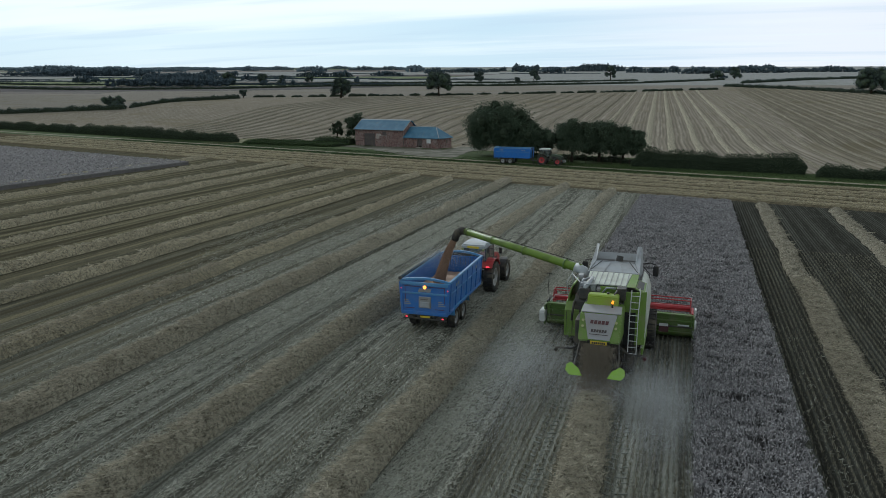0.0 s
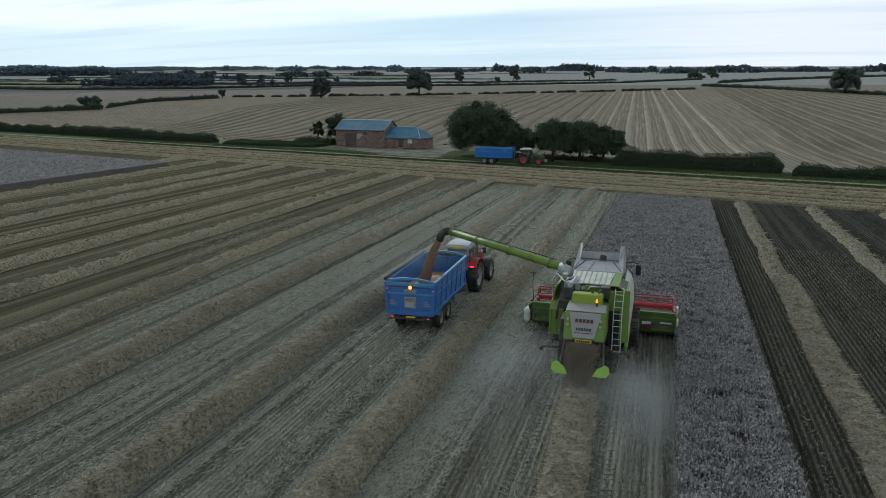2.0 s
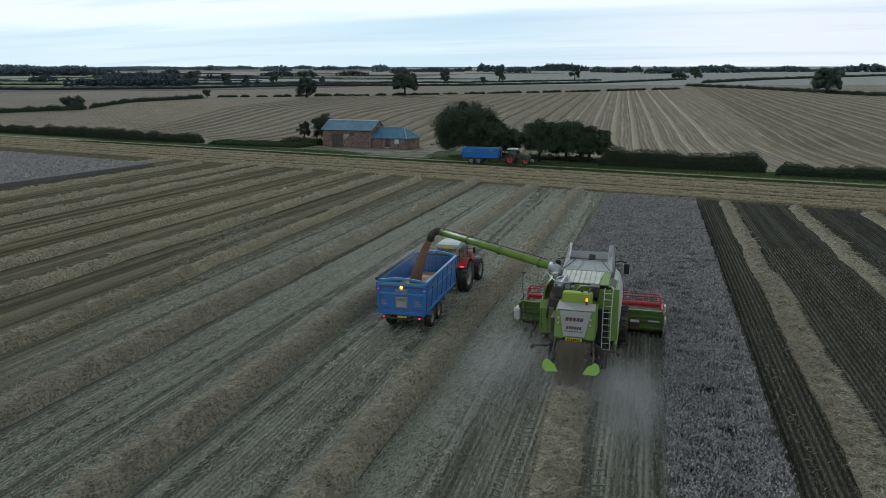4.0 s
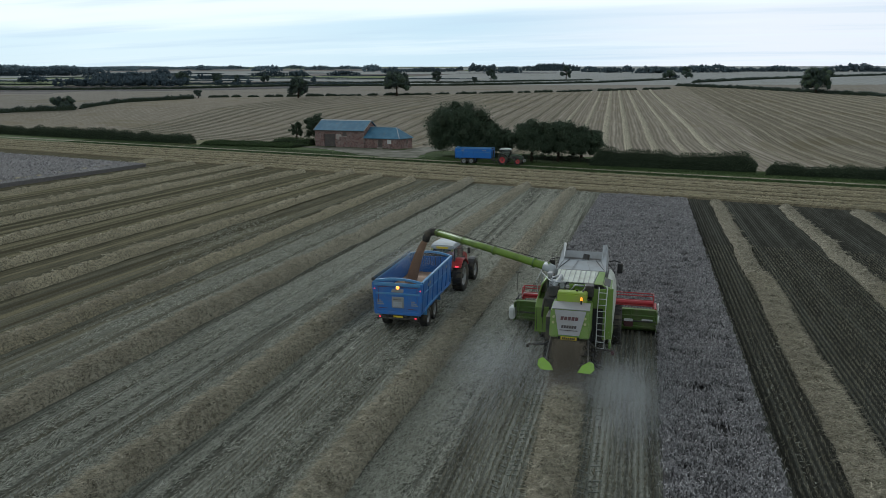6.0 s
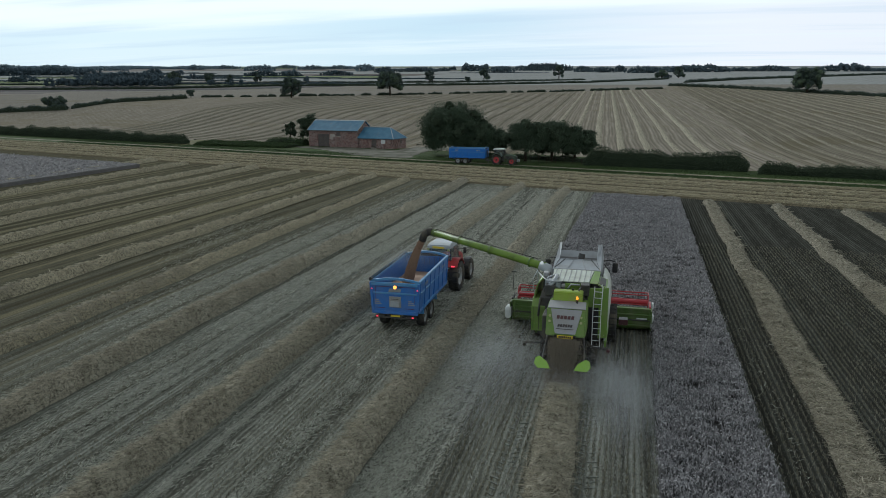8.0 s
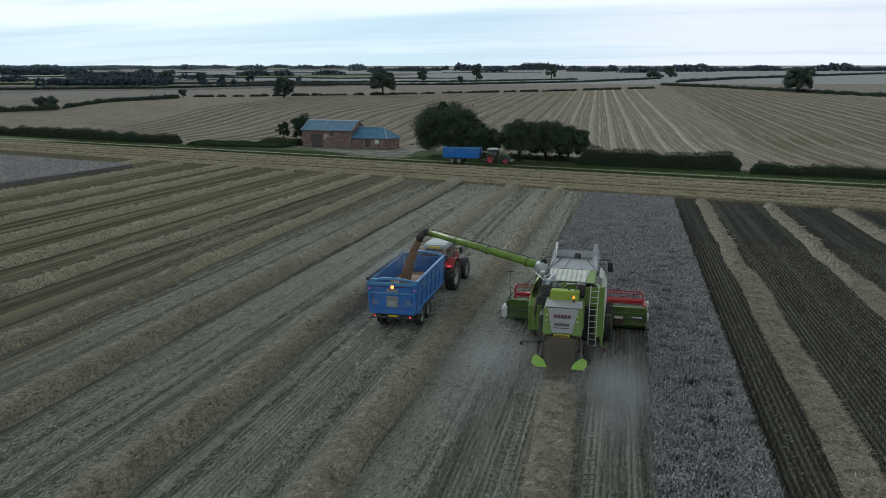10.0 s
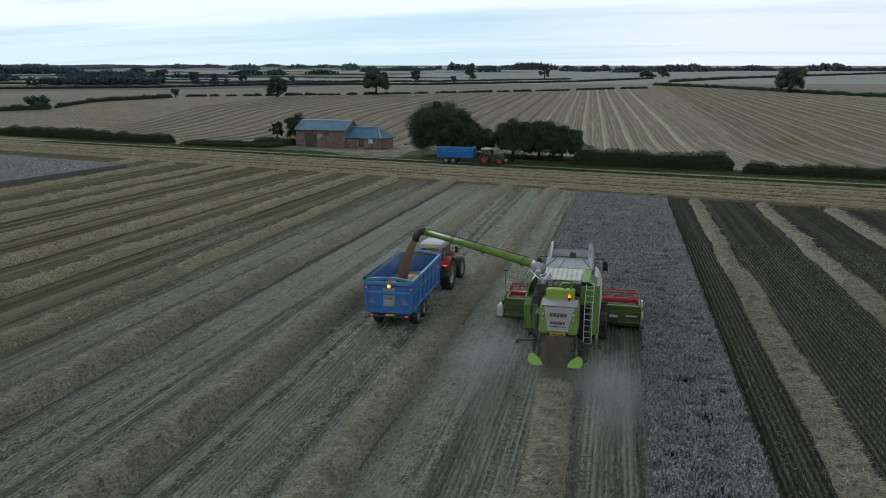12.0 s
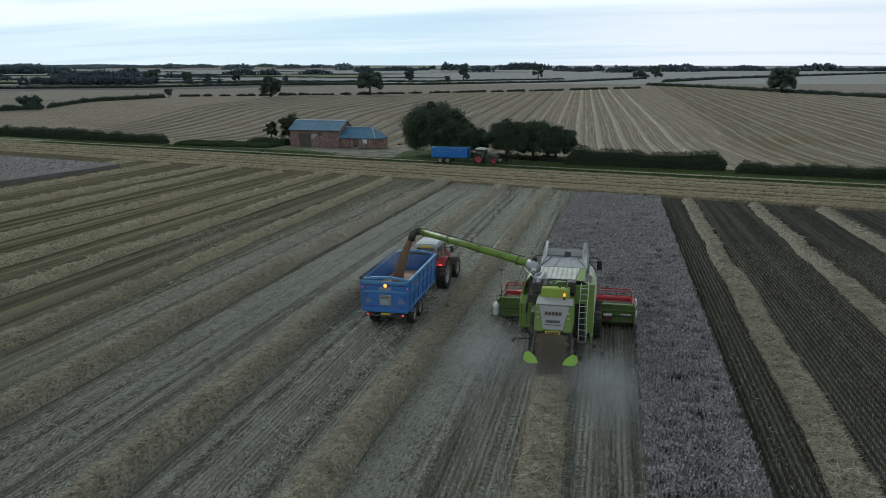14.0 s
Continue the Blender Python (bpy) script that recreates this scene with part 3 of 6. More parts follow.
def standing(name, corners, rows, tall, density, seed, label, solid=0.62, mat=None):
    """Standing corn: a body of stalks, its dark colour the shade between the ears, and the ears over it. corners:
    outline; rows: density by distance.
    """
    rng = np.random.default_rng(seed)
    x0, x1 = min(c[0] for c in corners), max(c[0] for c in corners)
    y0, y1 = min(c[1] for c in corners), max(c[1] for c in corners)
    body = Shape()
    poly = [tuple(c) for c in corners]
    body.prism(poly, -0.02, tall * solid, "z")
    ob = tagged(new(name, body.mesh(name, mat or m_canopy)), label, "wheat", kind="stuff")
    m = int((x1 - x0) * (y1 - y0) * density)
    x, y = rng.uniform(x0, x1, m), rng.uniform(y0, y1, m)
    keep = inside(x + rng.normal(size=m) * 0.07, y + rng.normal(size=m) * 0.07, poly)
    d = np.hypot(x, y)
    keep &= rng.random(m) < np.clip((rows / np.maximum(d, rows)) ** 0.8, 0.12, 1)
    thin = ripple(x / 0.7, y / 0.7, seed) * 0.6 + ripple(x / 0.25, y / 0.25, seed + 1) * 0.4
    keep &= rng.random(m) < np.clip(2.6 * thin - 0.35, 0.05, 1)
    x, y, d = x[keep], y[keep], d[keep]
    m = len(x)
    grow = np.maximum(d / rows, 1.0) ** 0.6
    lean = rng.uniform(0, 2 * np.pi, m)
    reach = rng.uniform(0.07, 0.20, m) * grow
    z = tall * (0.62 + 0.36 * ripple(x / 0.5, y / 0.5, seed + 2)) + rng.normal(size=m) * 0.035
    wide = rng.uniform(0.020, 0.038, m) * grow
    dx, dy = np.cos(lean), np.sin(lean)
    a = np.stack([x, y, z - 0.16], 1)
    b = np.stack([x + dx * reach * 0.5, y + dy * reach * 0.5, z + 0.05], 1)
    c = np.stack([x + dx * reach, y + dy * reach, z - 0.01 * grow], 1)
    side = np.stack([-dy, dx, np.zeros(m)], 1) * wide[:, None]
    v = np.stack([a - side * 0.4, a + side * 0.4, b + side, b - side, c], 1).reshape(-1, 3)
    k = np.arange(m)[:, None] * 5
    f = np.concatenate([k + (0, 1, 2), k + (0, 2, 3), k + (3, 2, 4)])
    part("ears", array_mesh("ears", v, f, m_ears), None, ob)["kind"] = "stuff"
    return ob


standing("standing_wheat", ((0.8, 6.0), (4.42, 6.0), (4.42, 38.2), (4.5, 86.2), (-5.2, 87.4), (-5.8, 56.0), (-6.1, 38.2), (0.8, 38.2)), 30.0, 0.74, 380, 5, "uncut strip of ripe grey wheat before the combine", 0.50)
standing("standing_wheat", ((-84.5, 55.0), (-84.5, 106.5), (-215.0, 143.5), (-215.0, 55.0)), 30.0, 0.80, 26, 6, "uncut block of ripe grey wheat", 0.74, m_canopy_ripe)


def stubble_lines():
    """Short stalks left in drill lines, and chaff strewn between them."""
    rng = np.random.default_rng(8)
    m = 400000
    x = np.round(rng.uniform(-34, 34, m) / 0.24) * 0.24 + rng.normal(size=m) * 0.025
    y = rng.uniform(11, 62, m) ** 1.0
    keep = (np.hypot(x, y) < 64) & ~((x > 0.7) & (x < 4.8)) & ~((x > -6.3) & (x < 4.7) & (y > 38))
    keep &= rng.random(m) < np.clip(1.3 - np.hypot(x, y) / 70, 0.25, 1)
    bare = ripple(x / 1.1, y / 40, 3) + 0.35 * ripple(x / 0.4, y / 6, 4)
    clear = ((x > -6.5) & (x < 0.8)) | (x > 4.7)
    keep &= ((bare < 0.6) & (rng.random(m) < 0.6)) | clear
    x, y = x[keep], y[keep]
    m = len(x)
    base = np.stack([x, y, np.full(m, -0.01)], 1)
    way = np.stack([rng.normal(size=m) * 0.03, rng.normal(size=m) * 0.04, rng.uniform(0.08, 0.17, m)], 1)
    v, f = strands(base, way, rng.uniform(0.02, 0.045, m), rng)
    tagged(new("stubble", array_mesh("stubble", v, f, m_stub)), "short cut wheat stalks in drill lines", "stubble", kind="stuff")


def litter(count, span, y0, y1, size, mat, seed, cut, label, spread=0.9):
    """Broken straw and chaff over the stubble, combed into strips by the passing machines. span: west and east edge at a given y."""
    rng = np.random.default_rng(seed)
    y = y0 + (y1 - y0) * rng.random(count) ** 1.3
    west, east = span(y)
    x = west + (east - west) * rng.random(count)
    row = x + np.clip((-24 - x) / 400, 0, 0.05) * y
    strip = ripple(row / 1.0, y / 200, 12) * 0.45 + ripple(row / 0.36, y / 160, 13) * 0.45 + ripple(x / 0.5, y / 0.6, 14) * 0.12
    keep = rng.random(count) < np.clip(6.0 * (strip - cut), 0.02, 1)
    keep &= rng.random(count) < np.clip((x - west) / 14, 0, 1) * np.clip((y1 - y) / 12, 0, 1)
    if y0 > 20:
        keep &= rng.random(count) < np.clip((y - y0) / 17, 0, 1) ** 1.2
    keep &= (x > 0) | (rng.random(count) < np.clip((-5.9 - x) / 1.6, 0.1, 1))
    keep &= np.min([np.abs(x - (p + (q - p) * (y - 15) / 80)) for p, q in ROWS[:5]], axis=0) > 0.62
    keep &= ((x < -6.4) | (x > 5.2)) & (y + LEAN * x < 91) & ~((x < -83) & (y > 54))
    x, y = x[keep], y[keep]
    m = len(x)
    a, ln = rng.normal(size=m) * spread + 1.3, rng.uniform(0.10, 0.26, m) * size
    base = np.stack([x, y, rng.uniform(0.01, 0.09, m)], 1)
    way = np.stack([np.cos(a) * ln, np.sin(a) * ln, rng.uniform(-0.02, 0.08, m)], 1)
    v, f = strands(base, way, rng.uniform(0.014, 0.034, m) * size, rng)
    tagged(new("chaff", array_mesh("chaff", v, f, mat)), label, "chaff", kind="stuff")


litter(560000, lambda y: (-19 - 0.38 * y, -6.0 + 0 * y), 11, 66, 1.0, m_litter, 31, 0.42, "pale chaff and broken straw strewn on the stubble")
litter(300000, lambda y: (-31 + 0 * y, -5.5 + 0 * y), 26, 96, 1.25, m_litter_fresh, 32, 0.34, "pale chaff along the outfit's way", 0.5)
litter(26000, lambda y: (4.2 + 0 * y, 6.9 + 0 * y), 13, 46, 1.0, m_litter, 34, 0.40, "grey chaff beside the windrow on the dark stubble")


def wheel_print(x0, x1, y0, y1):
    """Lug prints of a tyre in the chaff: slanted low bars, left and right in turn."""
    s, y, k = Shape(), y0, 0
    rng = random.Random(int(-100 * x0))
    while y < y1:
        side = 1 if k % 2 else -1
        x = x0 + (x1 - x0) * (y - y0) / (y1 - y0) + 0.19 * side + rng.uniform(-0.03, 0.03)
        if rng.random() < 0.8:
            w = rng.uniform(0.12, 0.21)
            s.box(-w, w, -0.04, rng.uniform(0.02, 0.05), -0.01, rng.uniform(0.01, 0.03), pose(x, y, 0, 0, 0, 26 * side + rng.uniform(-14, 14)))
        y, k = y + 0.17, k + 1
    tagged(new("wheel_print", s.mesh("wheel_print", m_print)), "pale tyre prints pressed into the chaff", "track", kind="stuff")


m_print = patchy("pressed_chaff", (0.22, 0.23, 0.205), (0.125, 0.13, 0.115), 3.0, relief=0.02)
wheel_print(-4.10, -4.50, 12.0, 31.0)
wheel_print(-1.30, -1.85, 12.0, 31.0)


stubble_lines()

# ---- hedges and trees ----
def hedge(points, wide, tall, leaf, per_metre, seed, label, mat=None, group="hedges", gaps=0.0):
    """A field hedge: twiggy core and a coat of leaves along a line in plan."""
    rng = np.random.default_rng(seed)
    pts = np.array(points, float)
    seg = np.hypot(*np.diff(pts, axis=0).T)
    cum = np.concatenate([[0], np.cumsum(seg)])
    total = cum[-1]

    def at(t):
        return np.interp(t, cum, pts[:, 0]), np.interp(t, cum, pts[:, 1])

    def top(t):
        return tall * (0.58 + 0.50 * ripple(t / (tall * 1.6), t * 0 + seed, 1) + 0.30 * ripple(t / (tall * 0.6), t * 0 + seed, 2)) * np.clip(0.35 + np.minimum(t, total - t) / (tall * 0.9), 0.35, 1)
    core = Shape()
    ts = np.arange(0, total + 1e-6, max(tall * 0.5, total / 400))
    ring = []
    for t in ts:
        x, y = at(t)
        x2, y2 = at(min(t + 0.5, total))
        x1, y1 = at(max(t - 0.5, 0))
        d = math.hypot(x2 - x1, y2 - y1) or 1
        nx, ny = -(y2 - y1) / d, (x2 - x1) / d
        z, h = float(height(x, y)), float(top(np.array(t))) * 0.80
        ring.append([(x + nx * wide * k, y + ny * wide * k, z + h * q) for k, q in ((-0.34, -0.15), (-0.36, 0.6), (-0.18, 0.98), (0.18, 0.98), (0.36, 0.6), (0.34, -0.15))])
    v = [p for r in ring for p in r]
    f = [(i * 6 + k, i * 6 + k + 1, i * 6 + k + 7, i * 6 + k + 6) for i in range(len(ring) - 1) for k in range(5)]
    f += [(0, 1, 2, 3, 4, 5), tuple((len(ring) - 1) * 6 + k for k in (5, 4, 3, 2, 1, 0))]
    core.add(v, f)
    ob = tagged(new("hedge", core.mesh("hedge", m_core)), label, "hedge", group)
    m = int(total * per_metre)
    t = rng.uniform(0, total, m)
    if gaps:
        t = t[ripple(t / 9, t * 0, seed) > gaps]
        m = len(t)
    x, y = at(t)
    x2, y2 = at(np.minimum(t + 0.5, total))
    x1, y1 = at(np.maximum(t - 0.5, 0))
    d = np.hypot(x2 - x1, y2 - y1) + 1e-9
    nx, ny = -(y2 - y1) / d, (x2 - x1) / d
    ang = rng.uniform(0, np.pi, m)
    rad = rng.uniform(0.72, 1.06, m)
    k = np.cos(ang) * wide / 2 * rad * (0.85 + 0.3 * ripple(t / 1.5, ang * 2, seed + 3))
    q = np.sin(ang) ** 0.6 * rad
    z = height(x, y) + np.maximum(q * top(t), 0.05)
    c = np.stack([x + nx * k, y + ny * k, z], 1) + rng.normal(size=(m, 3)) * leaf * 0.25
    v, f = tufts(c, rng.uniform(0.6, 1.3, m) * leaf, rng, 0.3)
    part("leaves", array_mesh("leaves", v, f, mat or m_leaf_hedge), None, ob)["kind"] = "stuff"
    return ob


def clump(rows=5, cols=8, low=-0.9):
    """Points and faces of a rough round clump."""
    th, ph = np.meshgrid(np.linspace(low, math.pi / 2, rows), np.arange(cols) * 2 * math.pi / cols, indexing="ij")
    dome = np.stack([np.cos(th) * np.cos(ph), np.cos(th) * np.sin(ph), np.sin(th)], -1).reshape(-1, 3)
    ii, jj = np.meshgrid(np.arange(rows - 1), np.arange(cols), indexing="ij")
    quad = np.stack([ii * cols + jj, ii * cols + (jj + 1) % cols, (ii + 1) * cols + (jj + 1) % cols, (ii + 1) * cols + jj], -1).reshape(-1, 4)
    return dome, quad


def tree(x, y, tall, spread, leaf, count, seed, label, clear=0.15, lean=(0.0, 0.0), mat=None, flat=1.0, group="", trunks=1):
    """A tapered trunk with limbs and a crown of leaf clumps with gaps."""
    rng = np.random.default_rng(seed)
    z0 = float(height(x, y))
    ob = thing("tree", label, "tree", group, at=pose(x, y, z0))
    wood = Shape()
    r0 = tall * 0.028 + 0.05
    mid = Vector((lean[0] * 0.5, lean[1] * 0.5, tall * 0.55))
    wood.tube([(0, 0, -0.15), (lean[0] * 0.1, lean[1] * 0.1, tall * 0.2), mid, (lean[0], lean[1], tall * 0.85)], [r0 * 1.25, r0, r0 * 0.6, r0 * 0.15], 8)
    boughs = []
    for i in range(9):
        a = 2 * math.pi * i / 9 + rng.uniform(-0.3, 0.3)
        h = rng.uniform(clear + 0.08, 0.62) * tall
        start = Vector((lean[0] * h / tall, lean[1] * h / tall, h))
        reach = spread * rng.uniform(0.55, 0.85)
        end = start + Vector((math.cos(a) * reach + lean[0] * 0.3, math.sin(a) * reach + lean[1] * 0.3, tall * rng.uniform(0.06, 0.28)))
        bend = (start + end) / 2 + Vector((0, 0, tall * 0.05))
        wood.tube([start, bend, end], [r0 * 0.45, r0 * 0.3, r0 * 0.08], 6)
        boughs.append(end)
    part("trunk", wood, m_bark, ob, smooth=True)
    # clumps over the crown's shell
    n = max(16, count // 160)
    d = rng.normal(size=(n, 3))
    d /= np.linalg.norm(d, axis=1, keepdims=True)
    d[:, 2] = np.maximum(d[:, 2], -0.8)
    low = d[:, 2] < 0
    flatlen = np.linalg.norm(d[:, :2], axis=1, keepdims=True) + 1e-9
    d[:, :2] = np.where(low[:, None], d[:, :2] / flatlen * np.sqrt(1 - 0.45 * d[:, 2:3] ** 2), d[:, :2])
    rad = rng.uniform(0.35, 0.86, n)
    half = tall * (1 - clear) / 2
    cen = np.array([lean[0] * 0.75, lean[1] * 0.75, tall * clear + half])
    hub = cen + d * rad[:, None] * np.array([spread, spread, half * flat])
    size = rng.uniform(0.15, 0.30, n) * spread * (1.5 if count < 3000 else 1.0)
    which = rng.integers(0, n, count)
    g = rng.normal(size=(count, 3))
    g /= np.linalg.norm(g, axis=1, keepdims=True)
    c = hub[which] + g * (size[which] * rng.uniform(0.35, 1.08, count))[:, None] * (1, 1, 0.8)
    c[:, 0] += lean[0] * 0.25 * (c[:, 2] / tall)
    c[:, 2] = np.maximum(c[:, 2], tall * clear * 0.6)
    v, f = tufts(c, rng.uniform(0.6, 1.35, count) * leaf, rng, 0.25)
    # rough domes inside each clump, the crown's inner shade put into their colour
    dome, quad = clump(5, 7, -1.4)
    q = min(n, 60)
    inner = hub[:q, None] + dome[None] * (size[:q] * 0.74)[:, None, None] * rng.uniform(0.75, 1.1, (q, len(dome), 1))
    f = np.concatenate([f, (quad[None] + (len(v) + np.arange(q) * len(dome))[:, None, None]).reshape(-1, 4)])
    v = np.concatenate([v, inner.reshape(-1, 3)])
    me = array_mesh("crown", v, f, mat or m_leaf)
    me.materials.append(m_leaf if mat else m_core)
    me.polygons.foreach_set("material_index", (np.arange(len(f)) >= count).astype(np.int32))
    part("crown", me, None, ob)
    return ob


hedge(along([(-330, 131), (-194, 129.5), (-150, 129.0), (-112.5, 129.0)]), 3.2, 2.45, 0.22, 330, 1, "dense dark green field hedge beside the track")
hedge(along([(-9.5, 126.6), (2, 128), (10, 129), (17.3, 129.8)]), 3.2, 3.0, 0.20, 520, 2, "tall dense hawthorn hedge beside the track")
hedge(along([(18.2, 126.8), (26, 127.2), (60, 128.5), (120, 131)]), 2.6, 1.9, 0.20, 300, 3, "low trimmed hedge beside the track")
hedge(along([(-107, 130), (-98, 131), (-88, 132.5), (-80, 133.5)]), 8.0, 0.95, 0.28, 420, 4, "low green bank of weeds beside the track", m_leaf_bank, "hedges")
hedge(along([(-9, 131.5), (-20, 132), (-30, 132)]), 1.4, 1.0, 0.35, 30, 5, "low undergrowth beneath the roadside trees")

tree(-37.2, 144.0, 11.0, 7.8, 0.27, 90000, 1, "large round dark green tree in full leaf", clear=0.02, flat=1.0)
tree(-29.6, 141.0, 6.8, 4.4, 0.27, 24000, 2, "bushy dark green tree beside the larger one", clear=0.06)
for i, (x, y, t, s) in enumerate(((-20.8, 133.6, 8.0, 5.0), (-16.0, 134.6, 7.8, 4.7), (-11.8, 135.2, 6.9, 3.6))):
    tree(x, y, t, s, 0.25, 32000 - i * 5000, 5 + i, "wind-shaped dark green roadside tree with bare trunk", clear=0.13, lean=(0.9, 0.0), group="roadside trees")
tree(-81.0, 168.0, 8.0, 3.3, 0.24, 20000, 11, "green tree behind the barn's gable", clear=0.1)
tree(-86.0, 167.0, 6.2, 2.1, 0.16, 6000, 12, "thin sparse young tree beside the barn", clear=0.2)
hedge([(-92, 166), (-84, 164.5), (-79.5, 163.5)], 4.0, 1.5, 0.32, 110, 13, "overgrown green weeds beside the barn", m_leaf_bank, "hedges")

# second line of hedges and single trees on the rise
FAR_HEDGE = "clipped hedge between far stubble fields"
hedge([(-420, 276), (-298, 280), (-257, 282)], 2.6, 2.4, 0.45, 40, 21, FAR_HEDGE, m_leaf_far, "far hedges")
hedge([(-258, 285), (-249, 320), (-242, 353)], 2.2, 2.0, 0.45, 40, 22, FAR_HEDGE, m_leaf_far, "far hedges")
CROSS = ((-242, 366), (-209, 383), (-178, 402), (-146, 421), (-100, 458), (-52, 496), (15, 565))
rng = np.random.default_rng(23)
for i, (p, q) in enumerate(zip(CROSS, CROSS[1:])):
    t = 0.0
    while t < 0.97:
        e = min(1.0, t + rng.uniform(0.12, 0.4))
        hedge([(p[0] + (q[0] - p[0]) * k, p[1] + (q[1] - p[1]) * k) for k in (t, e)], 1.6, rng.uniform(1.0, 1.7), 0.38, 40, 200 + i, FAR_HEDGE, m_leaf_far, "far hedges")
        t = e + rng.uniform(0.02, 0.10)
hedge([(22, 640), (65, 589), (132, 466), (240, 330), (380, 190)], 4.0, 2.4, 0.5, 40, 24, "broad dark hedge running over the rise", m_leaf_far, "far hedges")
hedge([(-700, 470), (-440, 430), (-347, 480), (-294, 559), (-159, 605), (-48, 717), (29, 876)], 3.4, 1.9, 0.6, 26, 26, "long dark hedge across the far fields", m_leaf_far, "far hedges")
hedge([(-760, 560), (-560, 520), (-430, 560), (-330, 640), (-180, 690), (-60, 820)], 3.4, 1.6, 0.6, 24, 27, "long dark hedge across the far fields", m_leaf_far, "far hedges")
hedge([(40, 738), (120, 900), (351, 1255), (520, 1500)], 4.0, 2.6, 0.7, 20, 28, FAR_HEDGE, m_leaf_far, "far hedges")

FAR_TREE = "single broad hedgerow tree on the rise"
for i, (x, y, t, s, c) in enumerate(((-189, 373, 12.5, 6.6, 6000), (-145, 414, 15.5, 9.0, 7000), (102, 512, 18, 10, 8000), (-275, 290, 5.0, 4.0, 900), (-266, 286, 5.6, 4.2, 900), (-243, 358, 5.5, 2.6, 500),
                                     (-198, 684, 12, 5.4, 1200), (-160, 757, 13, 6.2, 1200), (-92, 851, 16, 6.0, 1300), (-158, 674, 7, 3, 500), (43, 942, 15, 8, 1200), (24, 965, 9, 9, 800),
                                     (-432, 612, 12, 8, 900), (-387, 603, 10, 6, 700), (-369, 607, 9, 4, 500), (-350, 625, 10, 4, 500))):
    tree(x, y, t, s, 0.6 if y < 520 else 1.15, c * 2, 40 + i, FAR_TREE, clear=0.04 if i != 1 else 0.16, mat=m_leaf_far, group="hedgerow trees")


def woods(name, spots, label, seed, mat=None, slim=1.0, coat=9):
    """Woods and tree lines far off: crown over crown, low growth at the foot, leaves over all. spots: x, y, across, deep, tall."""
    rng = np.random.default_rng(seed)
    dome, quad = clump(5, 6, -1.45)
    vs, fs, k0, leaves, sizes = [], [], 0, [], []
    for x, y, across, deep, tall in spots:
        for share, low, high, fat in ((1.0, 0.52, 0.76, 0.26), (0.8, 0.28, 0.5, 0.28), (0.7, 0.05, 0.25, 0.24)):
            n = max(3, int(across / (tall * slim * 0.17) * share * max(1, deep / (tall * 2.2))))
            u, w = (np.arange(n) + rng.uniform(-0.2, 1.2, n)) / n - 0.5, rng.uniform(-0.5, 0.5, n)
            px, py = x + u * across * 0.961 - w * deep * 0.276, y + u * across * 0.276 + w * deep * 0.961
            mound = tall * (0.62 + 0.46 * ripple(u * across / (tall * 2.6), w * 2 + seed, seed)) * np.clip(1.25 - np.abs(u) * 1.1, 0.6, 1)
            r = fat * mound * rng.uniform(0.75, 1.25, n)
            hub = np.stack([px, py, height(px, py) + mound * rng.uniform(low, high, n)], 1)
            stretch = np.stack([r * slim, r * slim, r * 0.92], 1)
            v = hub[:, None] + dome[None] * stretch[:, None] * rng.uniform(0.55, 1.05, (n, len(dome), 1))
            vs.append(v.reshape(-1, 3))
            fs.append((quad[None] + (k0 + np.arange(n) * len(dome))[:, None, None]).reshape(-1, 4))
            k0 += n * len(dome)
            m = n * coat
            which = rng.integers(0, n, m)
            d = rng.normal(size=(m, 3))
            d /= np.linalg.norm(d, axis=1, keepdims=True)
            leaves.append(hub[which] + d * stretch[which] * rng.uniform(0.75, 1.2, (m, 1)))
            sizes.append(rng.uniform(0.25, 0.6, m) * r[which])
    v, f = tufts(np.concatenate(leaves), np.concatenate(sizes), rng, 0.3)
    v, f = np.concatenate(vs + [v]), np.concatenate(fs + [f + k0])
    tagged(new(name, array_mesh(name, v, f, mat or m_wood_far)), label, "woodland", kind="stuff")


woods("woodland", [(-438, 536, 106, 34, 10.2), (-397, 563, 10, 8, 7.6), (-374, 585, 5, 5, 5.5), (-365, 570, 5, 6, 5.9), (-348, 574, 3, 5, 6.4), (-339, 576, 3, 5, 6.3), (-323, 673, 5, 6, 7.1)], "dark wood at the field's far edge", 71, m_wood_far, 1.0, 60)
woods("woodland", [(-604, 607, 28, 14, 8.1), (-594, 632, 7, 8, 4.8), (-609, 766, 100, 30, 10.8), (-803, 1087, 26, 20, 11.7), (-940, 944, 236, 50, 14.0)], "dark wood beyond the far fields, haze in its leaf colour", 75, m_wood_far, 1.0, 30)
# copses and low hedges on the far farmland
spots = [(-692, 995, 16, 10, 9.6), (-508, 757, 14, 8, 7.2), (-495, 760, 12, 8, 5.7), (-516, 937, 54, 12, 10.1), (-476, 946, 27, 12, 10.8), (-450, 1045, 51, 10, 9.0), (30, 975, 13, 6, 4.6)]
rng = np.random.default_rng(72)
for i in range(30):
    w = rng.uniform(640, 1450)
    u = rng.uniform(-0.78, 0.1) * w
    x, y = 0.961 * u - 0.276 * w, 0.276 * u + 0.961 * w
    spots.append((x, y, rng.uniform(60, 200), rng.uniform(2, 4), rng.uniform(1.6, 2.6)))
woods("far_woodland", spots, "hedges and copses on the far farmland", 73)
